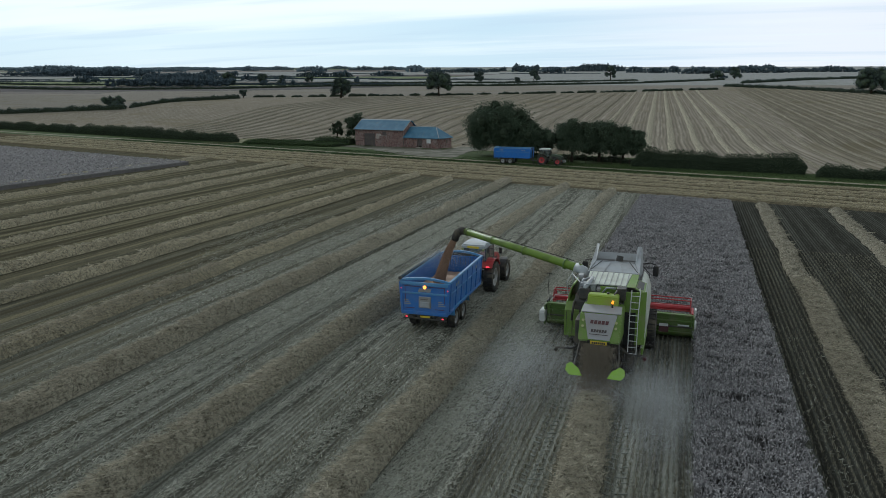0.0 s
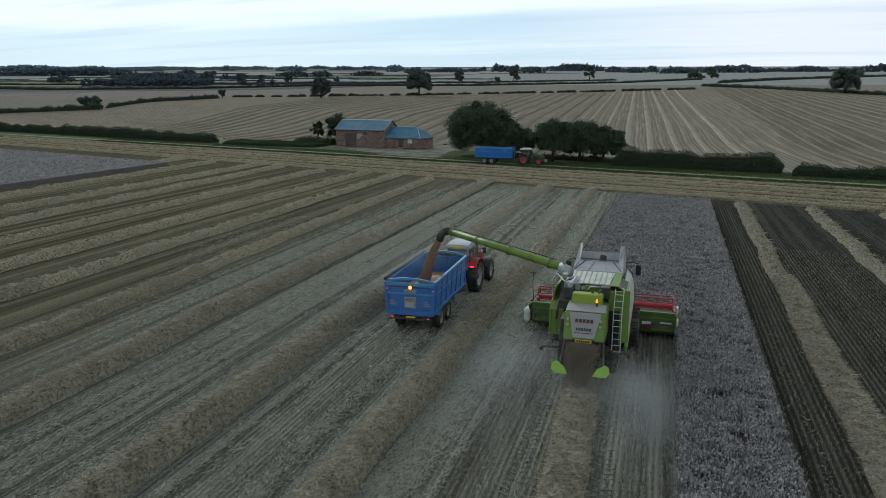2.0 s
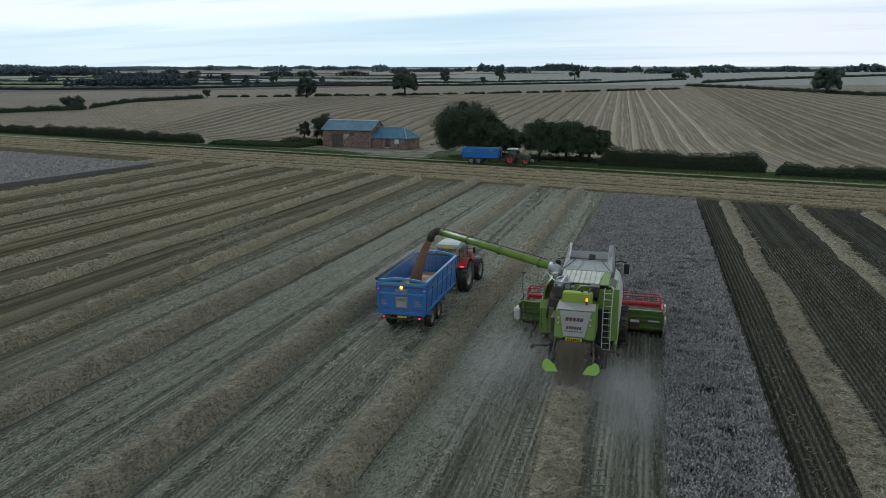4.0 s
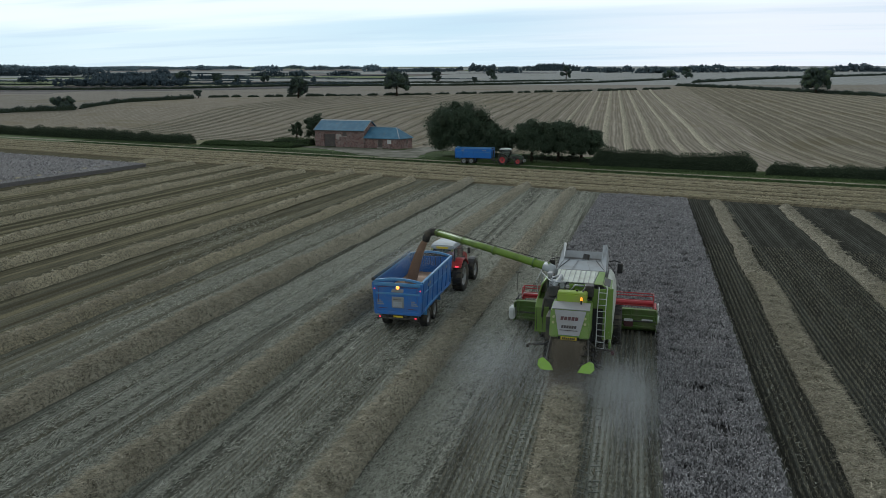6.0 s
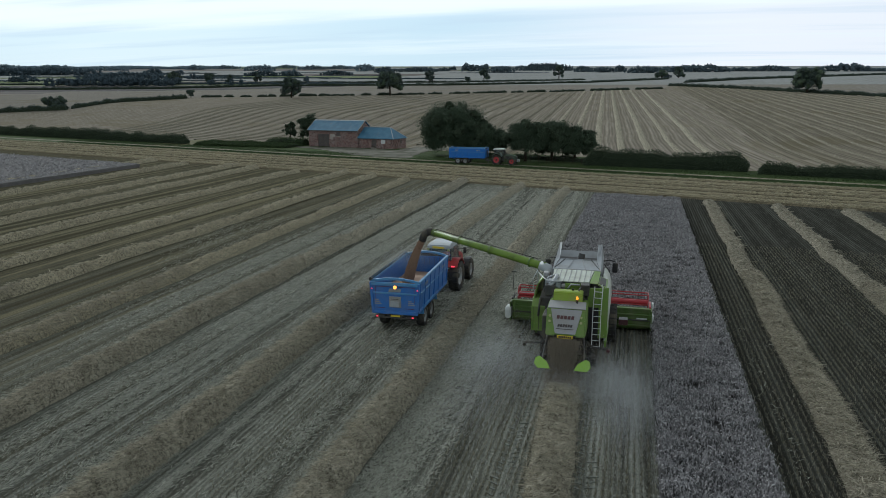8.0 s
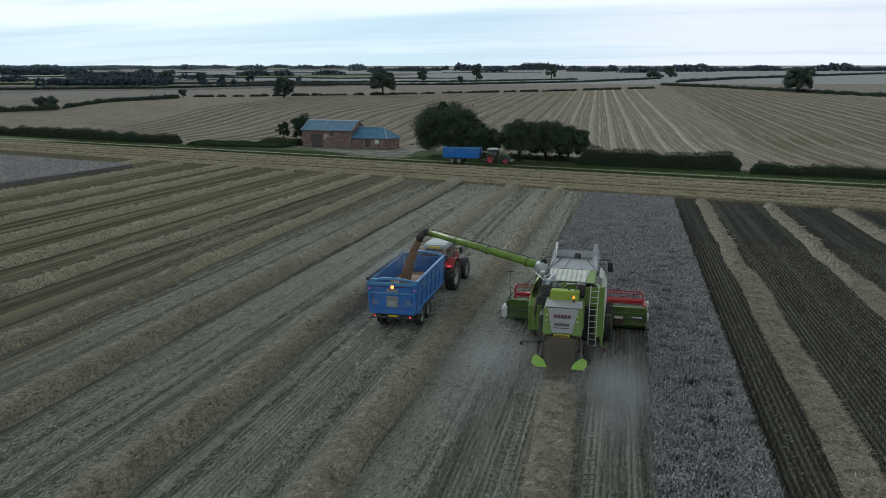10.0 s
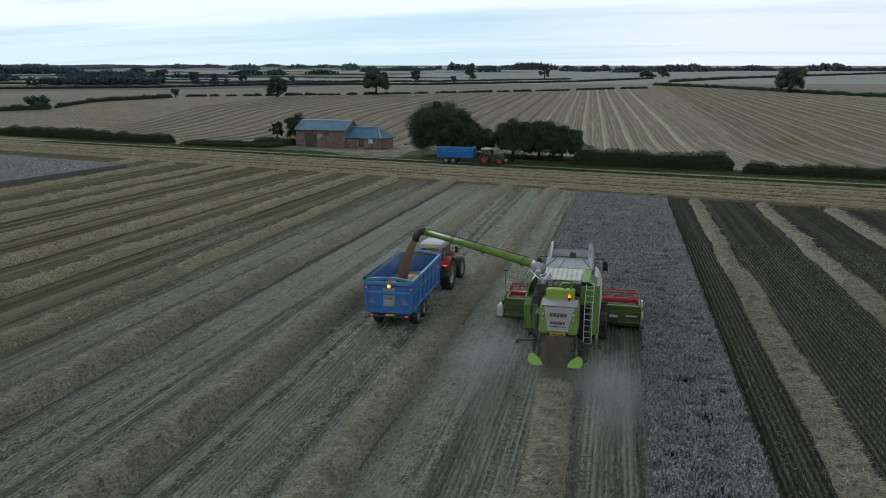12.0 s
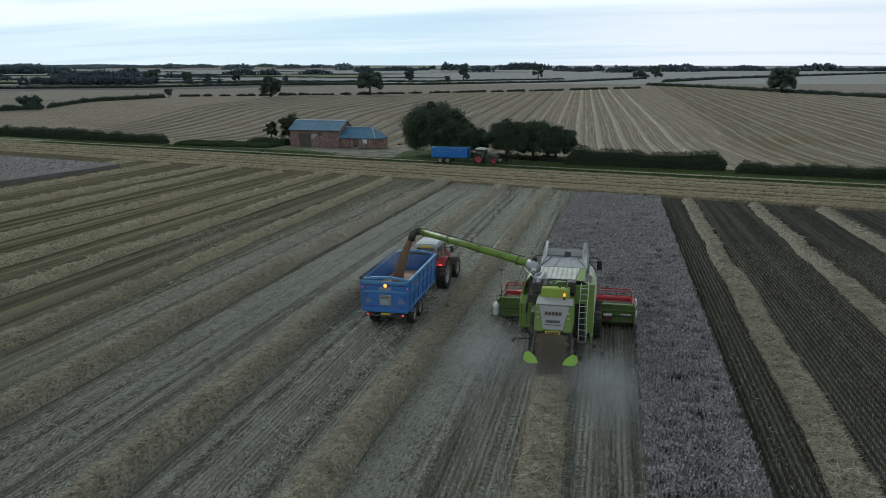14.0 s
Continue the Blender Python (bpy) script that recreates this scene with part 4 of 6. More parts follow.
# the skyline, from west to east, distance haze in its leaf colours
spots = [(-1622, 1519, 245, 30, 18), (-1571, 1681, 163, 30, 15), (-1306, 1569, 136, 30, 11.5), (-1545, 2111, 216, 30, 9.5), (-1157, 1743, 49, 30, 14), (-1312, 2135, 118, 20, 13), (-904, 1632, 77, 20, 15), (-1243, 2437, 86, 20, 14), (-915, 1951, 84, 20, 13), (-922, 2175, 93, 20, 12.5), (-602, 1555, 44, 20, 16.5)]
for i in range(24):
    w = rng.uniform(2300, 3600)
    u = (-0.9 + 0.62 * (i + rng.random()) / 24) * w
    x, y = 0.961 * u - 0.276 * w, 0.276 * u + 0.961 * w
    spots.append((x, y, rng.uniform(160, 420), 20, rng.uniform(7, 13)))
woods("skyline_woodland", spots, "tree line along the horizon, blue haze in its leaf colour", 74, m_skyline, 1.0, 14)
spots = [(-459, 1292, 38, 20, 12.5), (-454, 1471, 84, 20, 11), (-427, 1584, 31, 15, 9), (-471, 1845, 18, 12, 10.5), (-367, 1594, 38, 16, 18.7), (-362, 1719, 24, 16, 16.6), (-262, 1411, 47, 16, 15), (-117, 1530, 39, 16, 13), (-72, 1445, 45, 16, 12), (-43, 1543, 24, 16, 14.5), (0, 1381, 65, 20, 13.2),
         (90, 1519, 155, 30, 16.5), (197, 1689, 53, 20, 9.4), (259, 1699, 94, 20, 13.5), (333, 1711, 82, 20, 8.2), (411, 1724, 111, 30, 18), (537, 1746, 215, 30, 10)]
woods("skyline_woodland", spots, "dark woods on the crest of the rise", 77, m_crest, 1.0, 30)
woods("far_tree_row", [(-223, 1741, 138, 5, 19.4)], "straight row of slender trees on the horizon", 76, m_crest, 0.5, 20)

# ---- machines ----
GREEN = painted("harvester_green", (0.130, 0.225, 0.030), 0.42, dust=0.35)
AUGER_GREEN = painted("auger_green", (0.135, 0.215, 0.022), 0.5, dust=0.6, dust_color=(0.06, 0.075, 0.025))
COVER = painted("engine_cover_lime", (0.215, 0.305, 0.020), 0.42, dust=0.25)
GREEN_DARK = painted("header_green", (0.085, 0.15, 0.03), 0.5, dust=0.45)
LIME = painted("deflector_lime", (0.30, 0.52, 0.07), 0.5, dust=0.2)
GREY = painted("panel_grey", (0.30, 0.30, 0.305), 0.45, dust=0.25)
SILVER = painted("tank_sheet_silver", (0.36, 0.38, 0.40), 0.42, metal=0.2, dust=0.35)
PALE = painted("pale_panel", (0.50, 0.53, 0.46), 0.4, dust=0.3)
WHITE = painted("white_paint", (0.62, 0.63, 0.62), 0.4, dust=0.25)
BLACK = painted("black_plastic", (0.018, 0.018, 0.020), 0.5, dust=0.3)
DARK = painted("dark_steel", (0.05, 0.05, 0.05), 0.55, metal=0.2, dust=0.4)
RUBBER = painted("rubber", (0.020, 0.020, 0.020), 0.85, dust=0.45)
RED = painted("reel_red", (0.40, 0.03, 0.04), 0.4, dust=0.2)
TRACTOR_RED = painted("tractor_red", (0.30, 0.018, 0.02), 0.35, dust=0.15)
TRACTOR_GREEN = painted("tractor_green", (0.06, 0.09, 0.06), 0.4, dust=0.3)
BLUE = painted("trailer_blue", (0.036, 0.145, 0.430), 0.38, dust=0.2)
BLUE_LIGHT = painted("trailer_rail_blue", (0.085, 0.24, 0.46), 0.38, dust=0.2)
BLUE_BRIGHT = painted("parked_trailer_blue", (0.020, 0.150, 0.50), 0.38, dust=0.1)
RIM = painted("rim_silver", (0.30, 0.31, 0.31), 0.45, metal=0.3, dust=0.4)
ROOF_GREY = painted("cab_roof_grey", (0.36, 0.39, 0.41), 0.45, dust=0.3)
TARP = painted("tarpaulin", (0.05, 0.085, 0.12), 0.8, dust=0.4)
RIM_RED = painted("rim_red", (0.42, 0.03, 0.04), 0.45, dust=0.25)
YELLOW = painted("plate_yellow", (0.62, 0.46, 0.03), 0.5, dust=0.2)
INK = painted("lettering_dark", (0.06, 0.05, 0.05), 0.5, dust=0.1)
INK_RED = painted("lettering_red", (0.085, 0.03, 0.035), 0.5, dust=0.1)
AMBER = glowing("beacon_amber", (1.0, 0.30, 0.02), 1.3)
AMBER_DIM = glowing("flasher_amber", (1.0, 0.32, 0.06), 2.2)
TAIL = glowing("tail_red", (1.0, 0.05, 0.08), 1.4)
LENS = painted("lamp_lens", (0.34, 0.36, 0.16), 0.2, dust=0.1)
m_glass = Nodes("cab_glass", 0.05, 0.0, 0.6)
m_glass.bsdf.inputs["Transmission Weight"].default_value = 0.85
m_glass = m_glass.done((0.35, 0.42, 0.42))


def grain_mat():
    n = Nodes("grain", 0.8, 0.0, 0.2)
    p = n.place()
    a, b = n.noise(p, 60.0, 3, 0.7), n.noise(p, 2.0, 3)
    c = n.mix(n.step(a, 0.35, 0.65), (0.29, 0.195, 0.135), (0.42, 0.30, 0.22))
    c = n.mix(n.math("MULTIPLY", n.step(b, 0.4, 0.7), 0.4), c, (0.34, 0.22, 0.13))
    n.bump(a, 0.01, 0.8)
    return n.done(c)


m_grain = grain_mat()
m_stream = blades("falling_grain", (0.30, 0.195, 0.135), (0.21, 0.135, 0.09), (0.38, 0.26, 0.185))
m_chop = blades("falling_chaff", (0.20, 0.172, 0.135), (0.155, 0.132, 0.10), (0.25, 0.22, 0.175))


def bars(parent, x0, x1, z0, z1, y, count, mat, name="lettering", slant=0.0):
    """Plain bars in place of writing, on a face towards -y."""
    s = Shape()
    w = (x1 - x0) / count
    for i in range(count):
        a, b = x0 + w * i + w * 0.12, x0 + w * (i + 1) - w * 0.12
        s.prism([(a, z0), (b, z0), (b + slant, z1), (a + slant, z1)], y - 0.006, y + 0.004, "y")
    return part(name, s, mat, parent)


def add_wheel(parent, x, y, radius, width, rim_mat, lugs=0, name="wheel", side=1):
    """A wheel standing on the ground: tyre with lugs, rim and hub."""
    r, w = radius, width / 2
    tyre = Shape().wheel([(-w * 0.8, r * 0.58), (-w, r * 0.72), (-w * 0.96, r * 0.92), (-w * 0.72, r * 0.975), (w * 0.72, r * 0.975), (w * 0.96, r * 0.92), (w, r * 0.72), (w * 0.8, r * 0.58)], 28)
    t = part(name, tyre, RUBBER, parent, "black ribbed rubber tyre", at=pose(x, y, radius))
    blocks = [Shape().box(*((0.02, w * 0.98) if k > 0 else (-w * 0.98, -0.02)), -0.035, 0.035, r * 0.955, r * 1.0).mesh("lug", RUBBER) for k in (-1, 1)] if lugs else []
    for i in range(lugs):
        for k in (-1, 1):
            part("lug", blocks[k > 0], None, t, at=Matrix.Rotation(2 * math.pi * (i + 0.25 * k) / lugs, 4, "X"))
    rim = Shape().wheel([(side * w * 0.55, r * 0.60), (side * w * 0.78, r * 0.60), (side * w * 0.72, r * 0.52), (side * w * 0.35, r * 0.40), (side * w * 0.35, 0.02), (side * w * 0.15, 0.02), (side * w * 0.15, r * 0.58)], 24)
    part("rim", rim, rim_mat, t, smooth=False)
    hub = Shape().wheel([(side * w * 0.3, r * 0.17), (side * w * 0.62, r * 0.14), (side * w * 0.66, 0.01), (side * w * 0.3, 0.01)], 12)
    part("hub", hub, DARK, t)
    return t


def build_combine():
    ob = thing("combine_harvester", "green and grey combine harvester cutting wheat, its unloading auger swung out", "combine harvester", at=pose(-3.1, 33.0, 0))
    # chassis and body
    body = Shape().prism([(-1.85, 1.3), (-1.85, 3.2), (-1.6, 3.45), (2.4, 3.6), (2.6, 1.5), (1.8, 1.0), (-1.4, 1.0)], -1.38, 1.38, "x").prism([(-3.3, 1.6), (-3.1, 3.3), (-1.8, 3.4), (-1.8, 1.2)], -0.84, 0.80, "x")
    part("body", body, DARK, ob, "dark steel chassis", bevel=0.03)
    # side panels, bowed
    for sgn, name in ((1, "side_panel"), (-1, "side_panel")):
        rows = []
        for z, b in ((1.32, 1.62), (1.6, 1.70), (2.6, 1.76), (3.3, 1.72), (3.72, 1.60), (3.95, 1.42)):
            rows.append([(sgn * b, y, z) for y in ((-1.95, -1.0, 0.2, 1.6) if sgn > 0 else (-1.5, -0.8, 0.2, 1.6))])
        v = [p for r in rows for p in r]
        v += [(x - sgn * 0.06, y, z) for x, y, z in v]
        f = []
        for i in range(5):
            for j in range(3):
                a = i * 4 + j
                f += [(a, a + 1, a + 5, a + 4), (a + 24, a + 28, a + 29, a + 25)]
            f += [(i * 4, i * 4 + 4, i * 4 + 28, i * 4 + 24), (i * 4 + 3, i * 4 + 27, i * 4 + 31, i * 4 + 7)]
        f += [(j, j + 24, j + 25, j + 1) for j in range(3)] + [(20 + j, 21 + j, 45 + j, 44 + j) for j in range(3)]
        side = part(name, Shape().add(v, f), PALE if sgn > 0 else GREEN, ob, "bowed pale side panel" if sgn > 0 else "bowed green side panel", smooth=True)
    part("side_skirt", Shape().box(1.60, 1.70, -2.02, 1.0, 1.05, 1.34), GREEN, ob, bevel=0.02)
    part("rear_corner_panel", Shape().prism([(1.32, -2.15), (1.72, -1.95), (1.70, -1.88), (1.30, -2.05)], 1.5, 3.88, "z"), GREEN, ob, bevel=0.01)
    part("rear_wall", Shape().box(0.80, 1.34, -2.10, -2.0, 2.95, 3.85), GREEN, ob, "green rear bulkhead behind the ladder", bevel=0.01)
    part("rear_guard", Shape().box(0.84, 1.34, -2.05, -1.95, 1.4, 2.95), BLACK, ob, "black guard behind the ladder", bevel=0.01)
    part("rear_wall", Shape().box(-0.30, 0.80, -1.72, -1.62, 3.25, 3.92), GREEN, ob, bevel=0.01)
    part("left_rear_panel", Shape().prism([(-1.9, 1.55), (-1.9, 2.75), (-1.5, 3.05), (-0.4, 3.1), (-0.4, 1.6)], -1.80, -1.16, "x"), GREEN, ob, "tall green flank panel", bevel=0.02)
    part("left_grey_panel", Shape().box(-1.10, -0.88, -3.35, -2.2, 1.7, 2.78), DARK, ob, bevel=0.02)
    # rear hood
    hood = Shape().prism([(-4.15, 2.16), (-3.98, 2.62), (-3.66, 3.24), (-3.05, 3.36), (-2.3, 3.36), (-2.3, 2.0), (-3.9, 2.06)], -0.86, 0.86, "x")
    h = part("rear_hood", hood, GREEN, ob, "green engine hood with grey middle panel", bevel=0.05, segments=2)
    part("hood_middle", Shape().panel([(-0.44, -4.145, 2.26), (0.44, -4.145, 2.26), (0.68, -3.69, 3.24), (-0.68, -3.69, 3.24)], 0.035), GREY, h, "grey middle panel")
    part("hood_top", Shape().panel([(-0.82, -3.64, 3.26), (0.82, -3.64, 3.26), (0.80, -2.98, 3.40), (-0.80, -2.98, 3.40)], 0.03), GREY, h, "grey louvred top")

    def on_hood(x, k):
        return Vector((x, -4.20 + 0.455 * k, 2.26 + 0.98 * k))
    tilt = math.atan2(0.49, 1.12)
    for x0, x1, k0, k1, n, mat, nm in ((-0.42, 0.36, 0.62, 0.76, 5, INK_RED, "maker_mark"), (-0.36, 0.30, 0.30, 0.41, 6, INK, "model_mark")):
        s = Shape()
        w = (x1 - x0) / n
        for i in range(n):
            a, b = x0 + w * (i + 0.1), x0 + w * (i + 0.88)
            s.panel([on_hood(a, k0), on_hood(b, k0), on_hood(b + 0.02, k1), on_hood(a + 0.02, k1)], 0.012)
        part(nm, s, mat, h, "row of plain dark letter blocks")
    part("stripe", Shape().panel([on_hood(-0.4, 0.2), on_hood(0.36, 0.2), on_hood(0.37, 0.225), on_hood(-0.4, 0.225)], 0.012), INK, h)
    for x in (-0.70, 0.66):
        for k in (0.50, 0.72):
            p = on_hood(x, k)
            lampshape = Shape().tube([p + Vector((0, 0.03, 0)), p + Vector((0, -0.05, 0.02))], 0.058, 12)
            part("hood_lamp", lampshape, LENS, h, "round lamp with pale lens")
    plate = part("number_plate", Shape().box(-0.34, 0.34, -4.185, -4.16, 2.06, 2.20), YELLOW, h, "yellow number plate", bevel=0.005)
    bars(plate, -0.28, 0.28, 2.085, 2.175, -4.19, 7, INK, "plate_bars")
    part("plate_lamp", Shape().box(-0.46, -0.36, -4.18, -4.12, 2.08, 2.2), BLACK, h, bevel=0.01)
    part("plate_lamp", Shape().box(0.36, 0.46, -4.18, -4.12, 2.08, 2.2), BLACK, h, bevel=0.01)
    # engine cover, cooling housing, rails
    cover = Shape().prism([(-3.0, 3.3), (-2.90, 3.76), (-2.78, 3.82), (-2.45, 3.84), (-2.4, 3.3)], -0.68, 0.62, "x")
    part("engine_cover", cover, COVER, ob, "bright yellow-green engine cover", bevel=0.04, segments=2)
    part("cover_hinge", Shape().box(0.10, 0.20, -2.62, -2.52, 3.80, 3.90), BLACK, ob, bevel=0.01)
    part("air_intake", Shape().box(0.46, 0.86, -2.3, -1.8, 3.5, 4.02), BLACK, ob, "black air intake", bevel=0.03)
    part("intake_hose", Shape().tube([(0.5, -2.35, 3.95), (0.42, -2.62, 3.85), (0.48, -2.75, 3.6), (0.72, -2.68, 3.46)], 0.035, 8), BLACK, ob, smooth=True)
    part("exhaust_housing", Shape().box(-1.2, -0.72, -1.9, -0.9, 3.3, 3.8), DARK, ob, bevel=0.04)
    part("exhaust_pipe", Shape().tube([(-0.95, -1.8, 3.75), (-0.75, -1.5, 4.05), (-0.72, -1.1, 4.12)], 0.09, 10), SILVER, ob, smooth=True)
    for x, y, z, w, h in ((-1.02, -1.25, 3.72, 0.34, 0.22), (-0.62, -1.42, 3.62, 0.26, 0.30), (-1.30, -0.55, 3.82, 0.24, 0.30), (-0.36, -1.55, 3.70, 0.18, 0.16)):
        part("engine_housing", Shape().box(x - w / 2, x + w / 2, y - 0.2, y + 0.2, z, z + h), SILVER if w > 0.25 else GREY, ob, "dusty silver engine part", bevel=0.03)
    for pts in ([(-1.15, -1.6, 3.6), (-0.9, -1.75, 3.98), (-0.45, -1.62, 3.95)], [(-1.35, -1.1, 3.5), (-1.1, -1.3, 4.05), (-0.8, -0.9, 4.1)], [(-0.2, -1.75, 3.6), (0.0, -1.9, 3.92), (0.4, -1.85, 3.9)]):
        part("engine_pipe", Shape().tube(pts, 0.045, 8), SILVER, ob, "silver engine pipe", smooth=True)
    for x in (-1.45, -1.72):
        part("panel_seam", Shape().box(x, x + 0.02, -1.915, -1.895, 1.65, 2.7), BLACK, ob)
    part("hose_bundle", Shape().tube([(-1.3, -1.5, 2.9), (-1.25, -1.6, 3.5), (-1.15, -0.8, 3.85), (-1.2, 0.0, 3.9)], 0.07, 8), BLACK, ob, smooth=True)
    part("hose_bundle", Shape().tube([(-1.42, -2.3, 2.4), (-1.4, -1.9, 3.1), (-1.25, -1.2, 3.5)], 0.05, 8), BLACK, ob, smooth=True)
    bx = Shape().tube([(0.40, -3.12, 3.36), (0.40, -3.12, 3.56)], 0.04, 8)
    bp = part("beacon", bx, BLACK, ob)
    part("beacon_lens", Shape().tube([(0.40, -3.12, 3.56), (0.40, -3.12, 3.63), (0.40, -3.12, 3.70)], [0.05, 0.055, 0.03], 12), AMBER, bp, "lit amber beacon")
    # roof deck before the tank
    deck = part("roof_deck", Shape().panel([(-0.92, -1.6, 3.96), (0.80, -1.6, 3.96), (0.92, 0.05, 4.12), (-0.98, 0.05, 4.12)], 0.03), PALE, ob, "ribbed pale grey roof deck")
    for i in range(8):
        x = -0.86 + i * 0.235
        part("rib", Shape().panel([(x, -1.6, 3.993), (x + 0.035, -1.6, 3.993), (x + 0.04, 0.05, 4.153), (x + 0.005, 0.05, 4.153)], 0.016), GREY, deck)
    part("roof_panel", Shape().panel([(0.82, -1.75, 3.96), (1.22, -1.75, 3.95), (1.24, 0.05, 4.1), (0.94, 0.05, 4.11)], 0.035), GREEN, ob, bevel=0.01)
    grille = part("roof_grille", Shape().panel([(1.22, -1.9, 3.94), (1.62, -1.9, 3.80), (1.60, -0.5, 3.86), (1.24, -0.5, 4.0)], 0.05), GREEN, ob)
    part("mesh_insert", Shape().panel([(1.27, -1.75, 3.985), (1.55, -1.75, 3.885), (1.54, -0.65, 3.945), (1.28, -0.65, 4.045)], 0.012), BLACK, grille)
    part("side_rail", Shape().tube([(-1.2, -1.6, 3.3), (-1.2, -1.6, 4.0), (-1.75, -0.2, 4.0), (-1.75, -0.2, 3.2)], 0.022, 6), SILVER, ob)
    part("side_rail", Shape().tube([(-1.85, -0.6, 3.0), (-1.95, -0.6, 3.7), (-1.95, 1.2, 3.75), (-1.85, 1.2, 3.0)], 0.022, 6), SILVER, ob)
    # grain tank with raised flaps
    tank = Shape()
    for c in ([(-1.05, 0.1, 3.6), (1.22, 0.1, 3.6), (1.22, 0.1, 4.14), (-1.05, 0.1, 4.14)], [(1.22, 0.1, 3.6), (1.22, 2.6, 3.6), (1.22, 2.6, 4.2), (1.22, 0.1, 4.14)],
              [(-1.05, 2.6, 3.6), (-1.05, 0.1, 3.6), (-1.05, 0.1, 4.14), (-1.05, 2.6, 4.2)], [(1.22, 2.6, 3.6), (-1.05, 2.6, 3.6), (-1.05, 2.6, 4.2), (1.22, 2.6, 4.2)]):
        tank.panel(c, 0.03)
    tk = part("grain_tank", tank, SILVER, ob, "silver sheet grain tank")
    part("tank_flap", Shape().panel([(-1.02, 0.12, 4.14), (1.20, 0.12, 4.14), (0.95, 1.0, 4.42), (-0.82, 1.0, 4.42)], 0.02), SILVER, tk, "sloping rear flap of the tank")
    part("tank_flap", Shape().panel([(-1.06, 0.10, 4.16), (-0.84, 1.0, 4.43), (-0.82, 2.0, 5.04), (-1.0, 2.55, 4.95), (-1.08, 2.55, 4.2)], 0.03), SILVER, tk, "raised side flap of the tank")
    part("tank_flap", Shape().panel([(1.24, 2.55, 4.2), (1.12, 2.55, 4.95), (0.98, 2.0, 5.04), (0.97, 1.0, 4.43), (1.22, 0.10, 4.16)], 0.03), SILVER, tk, "raised side flap of the tank")
    part("tank_flap", Shape().panel([(1.18, 2.58, 4.2), (-1.02, 2.58, 4.2), (-0.94, 2.78, 4.52), (1.06, 2.78, 4.52)], 0.03), SILVER, tk, "front flap of the tank")
    for x0, x1 in ((-0.98, -0.55), (1.15, 0.72)):
        part("flap_strut", Shape().tube([(x0, 0.2, 4.19), (x1, 1.0, 4.47)], 0.018, 6), BLACK, tk)
    for x0, x1 in ((-0.35, -0.12), (0.50, 0.28)):
        part("flap_crease", Shape().tube([(x0, 0.16, 4.19), (x1, 0.98, 4.45)], 0.014, 6), GREY, tk)
    part("flap_edge", Shape().tube([(-0.83, 1.0, 4.45), (0.96, 1.0, 4.45)], 0.028, 6), SILVER, tk)
    heap = Shape()
    n = 14
    for i in range(n + 1):
        for j in range(n + 1):
            u, w = i / n * 2 - 1, j / n * 2 - 1
            heap.v.append((0.085 + u * 1.1, 1.6 + w * 0.98, 3.72 + 0.36 * math.exp(-2.2 * (u * u + w * w)) + 0.03 * noise.noise(Vector((u * 4, w * 4, 1)))))
    heap.f = [(i * (n + 1) + j, (i + 1) * (n + 1) + j, (i + 1) * (n + 1) + j + 1, i * (n + 1) + j + 1) for i in range(n) for j in range(n)]
    part("grain_heap", heap, m_grain, tk, "heap of harvested grain", smooth=True)
    part("bubble_auger", Shape().tube([(0.1, 1.7, 3.9), (0.2, 1.9, 4.55)], [0.2, 0.16], 12), DARK, tk)
    # cab
    cab = part("cab", Shape().prism([(2.7, 1.7), (2.7, 3.6), (4.1, 3.6), (4.45, 2.6), (4.2, 1.7)], -0.9, 0.9, "x"), m_glass, ob, "glazed driver's cab", bevel=0.03)
    part("cab_roof", Shape().prism([(2.62, 3.6), (2.66, 3.86), (3.4, 3.94), (4.35, 3.82), (4.45, 3.62)], -1.0, 1.0, "x"), WHITE, cab, "pale cab roof", bevel=0.05, segments=2)
    for x in (-0.9, 0.86):
        part("pillar", Shape().prism([(2.7, 1.7), (2.7, 3.6), (2.82, 3.6), (2.82, 1.7)], x, x + 0.04, "x"), BLACK, cab)
        part("pillar", Shape().prism([(4.15, 1.7), (4.40, 2.6), (4.06, 3.6), (4.14, 3.6), (4.49, 2.6), (4.25, 1.7)], x, x + 0.04, "x"), BLACK, cab)
    part("cab_floor", Shape().box(-0.92, 0.92, 2.65, 4.25, 1.55, 1.72), DARK, cab)
    for sgn in (1, -1):
        arm = part("mirror_arm", Shape().tube([(sgn * 0.95, 3.9, 3.72), (sgn * 1.5, 4.25, 3.78), (sgn * 1.80, 4.4, 3.66)], 0.035, 8), BLACK, ob, smooth=True)
        part("mirror", Shape().box(sgn * 1.80 - 0.14, sgn * 1.80 + 0.14, 4.34, 4.46, 3.06, 3.60), BLACK, arm, "black wing mirror", bevel=0.04)
    part("grab_rail", Shape().tube([(1.2, 3.0, 3.9), (1.55, 3.6, 3.35), (1.5, 3.6, 2.4)], 0.02, 6), BLACK, ob)
    part("platform", Shape().box(-1.9, -0.95, 2.6, 4.0, 1.5, 1.58), DARK, ob)
    # rear ladder
    lad = part("ladder", Shape().tube([(1.06, -2.22, 1.08), (1.06, -2.2, 2.9), (1.10, -2.16, 3.96)], 0.022, 6), WHITE, ob, "pale steel access ladder")
    part("stile", Shape().tube([(1.42, -2.22, 1.08), (1.42, -2.2, 2.9), (1.46, -2.16, 3.96)], 0.022, 6), WHITE, lad)
    for i in range(10):
        z = 1.12 + i * 0.29
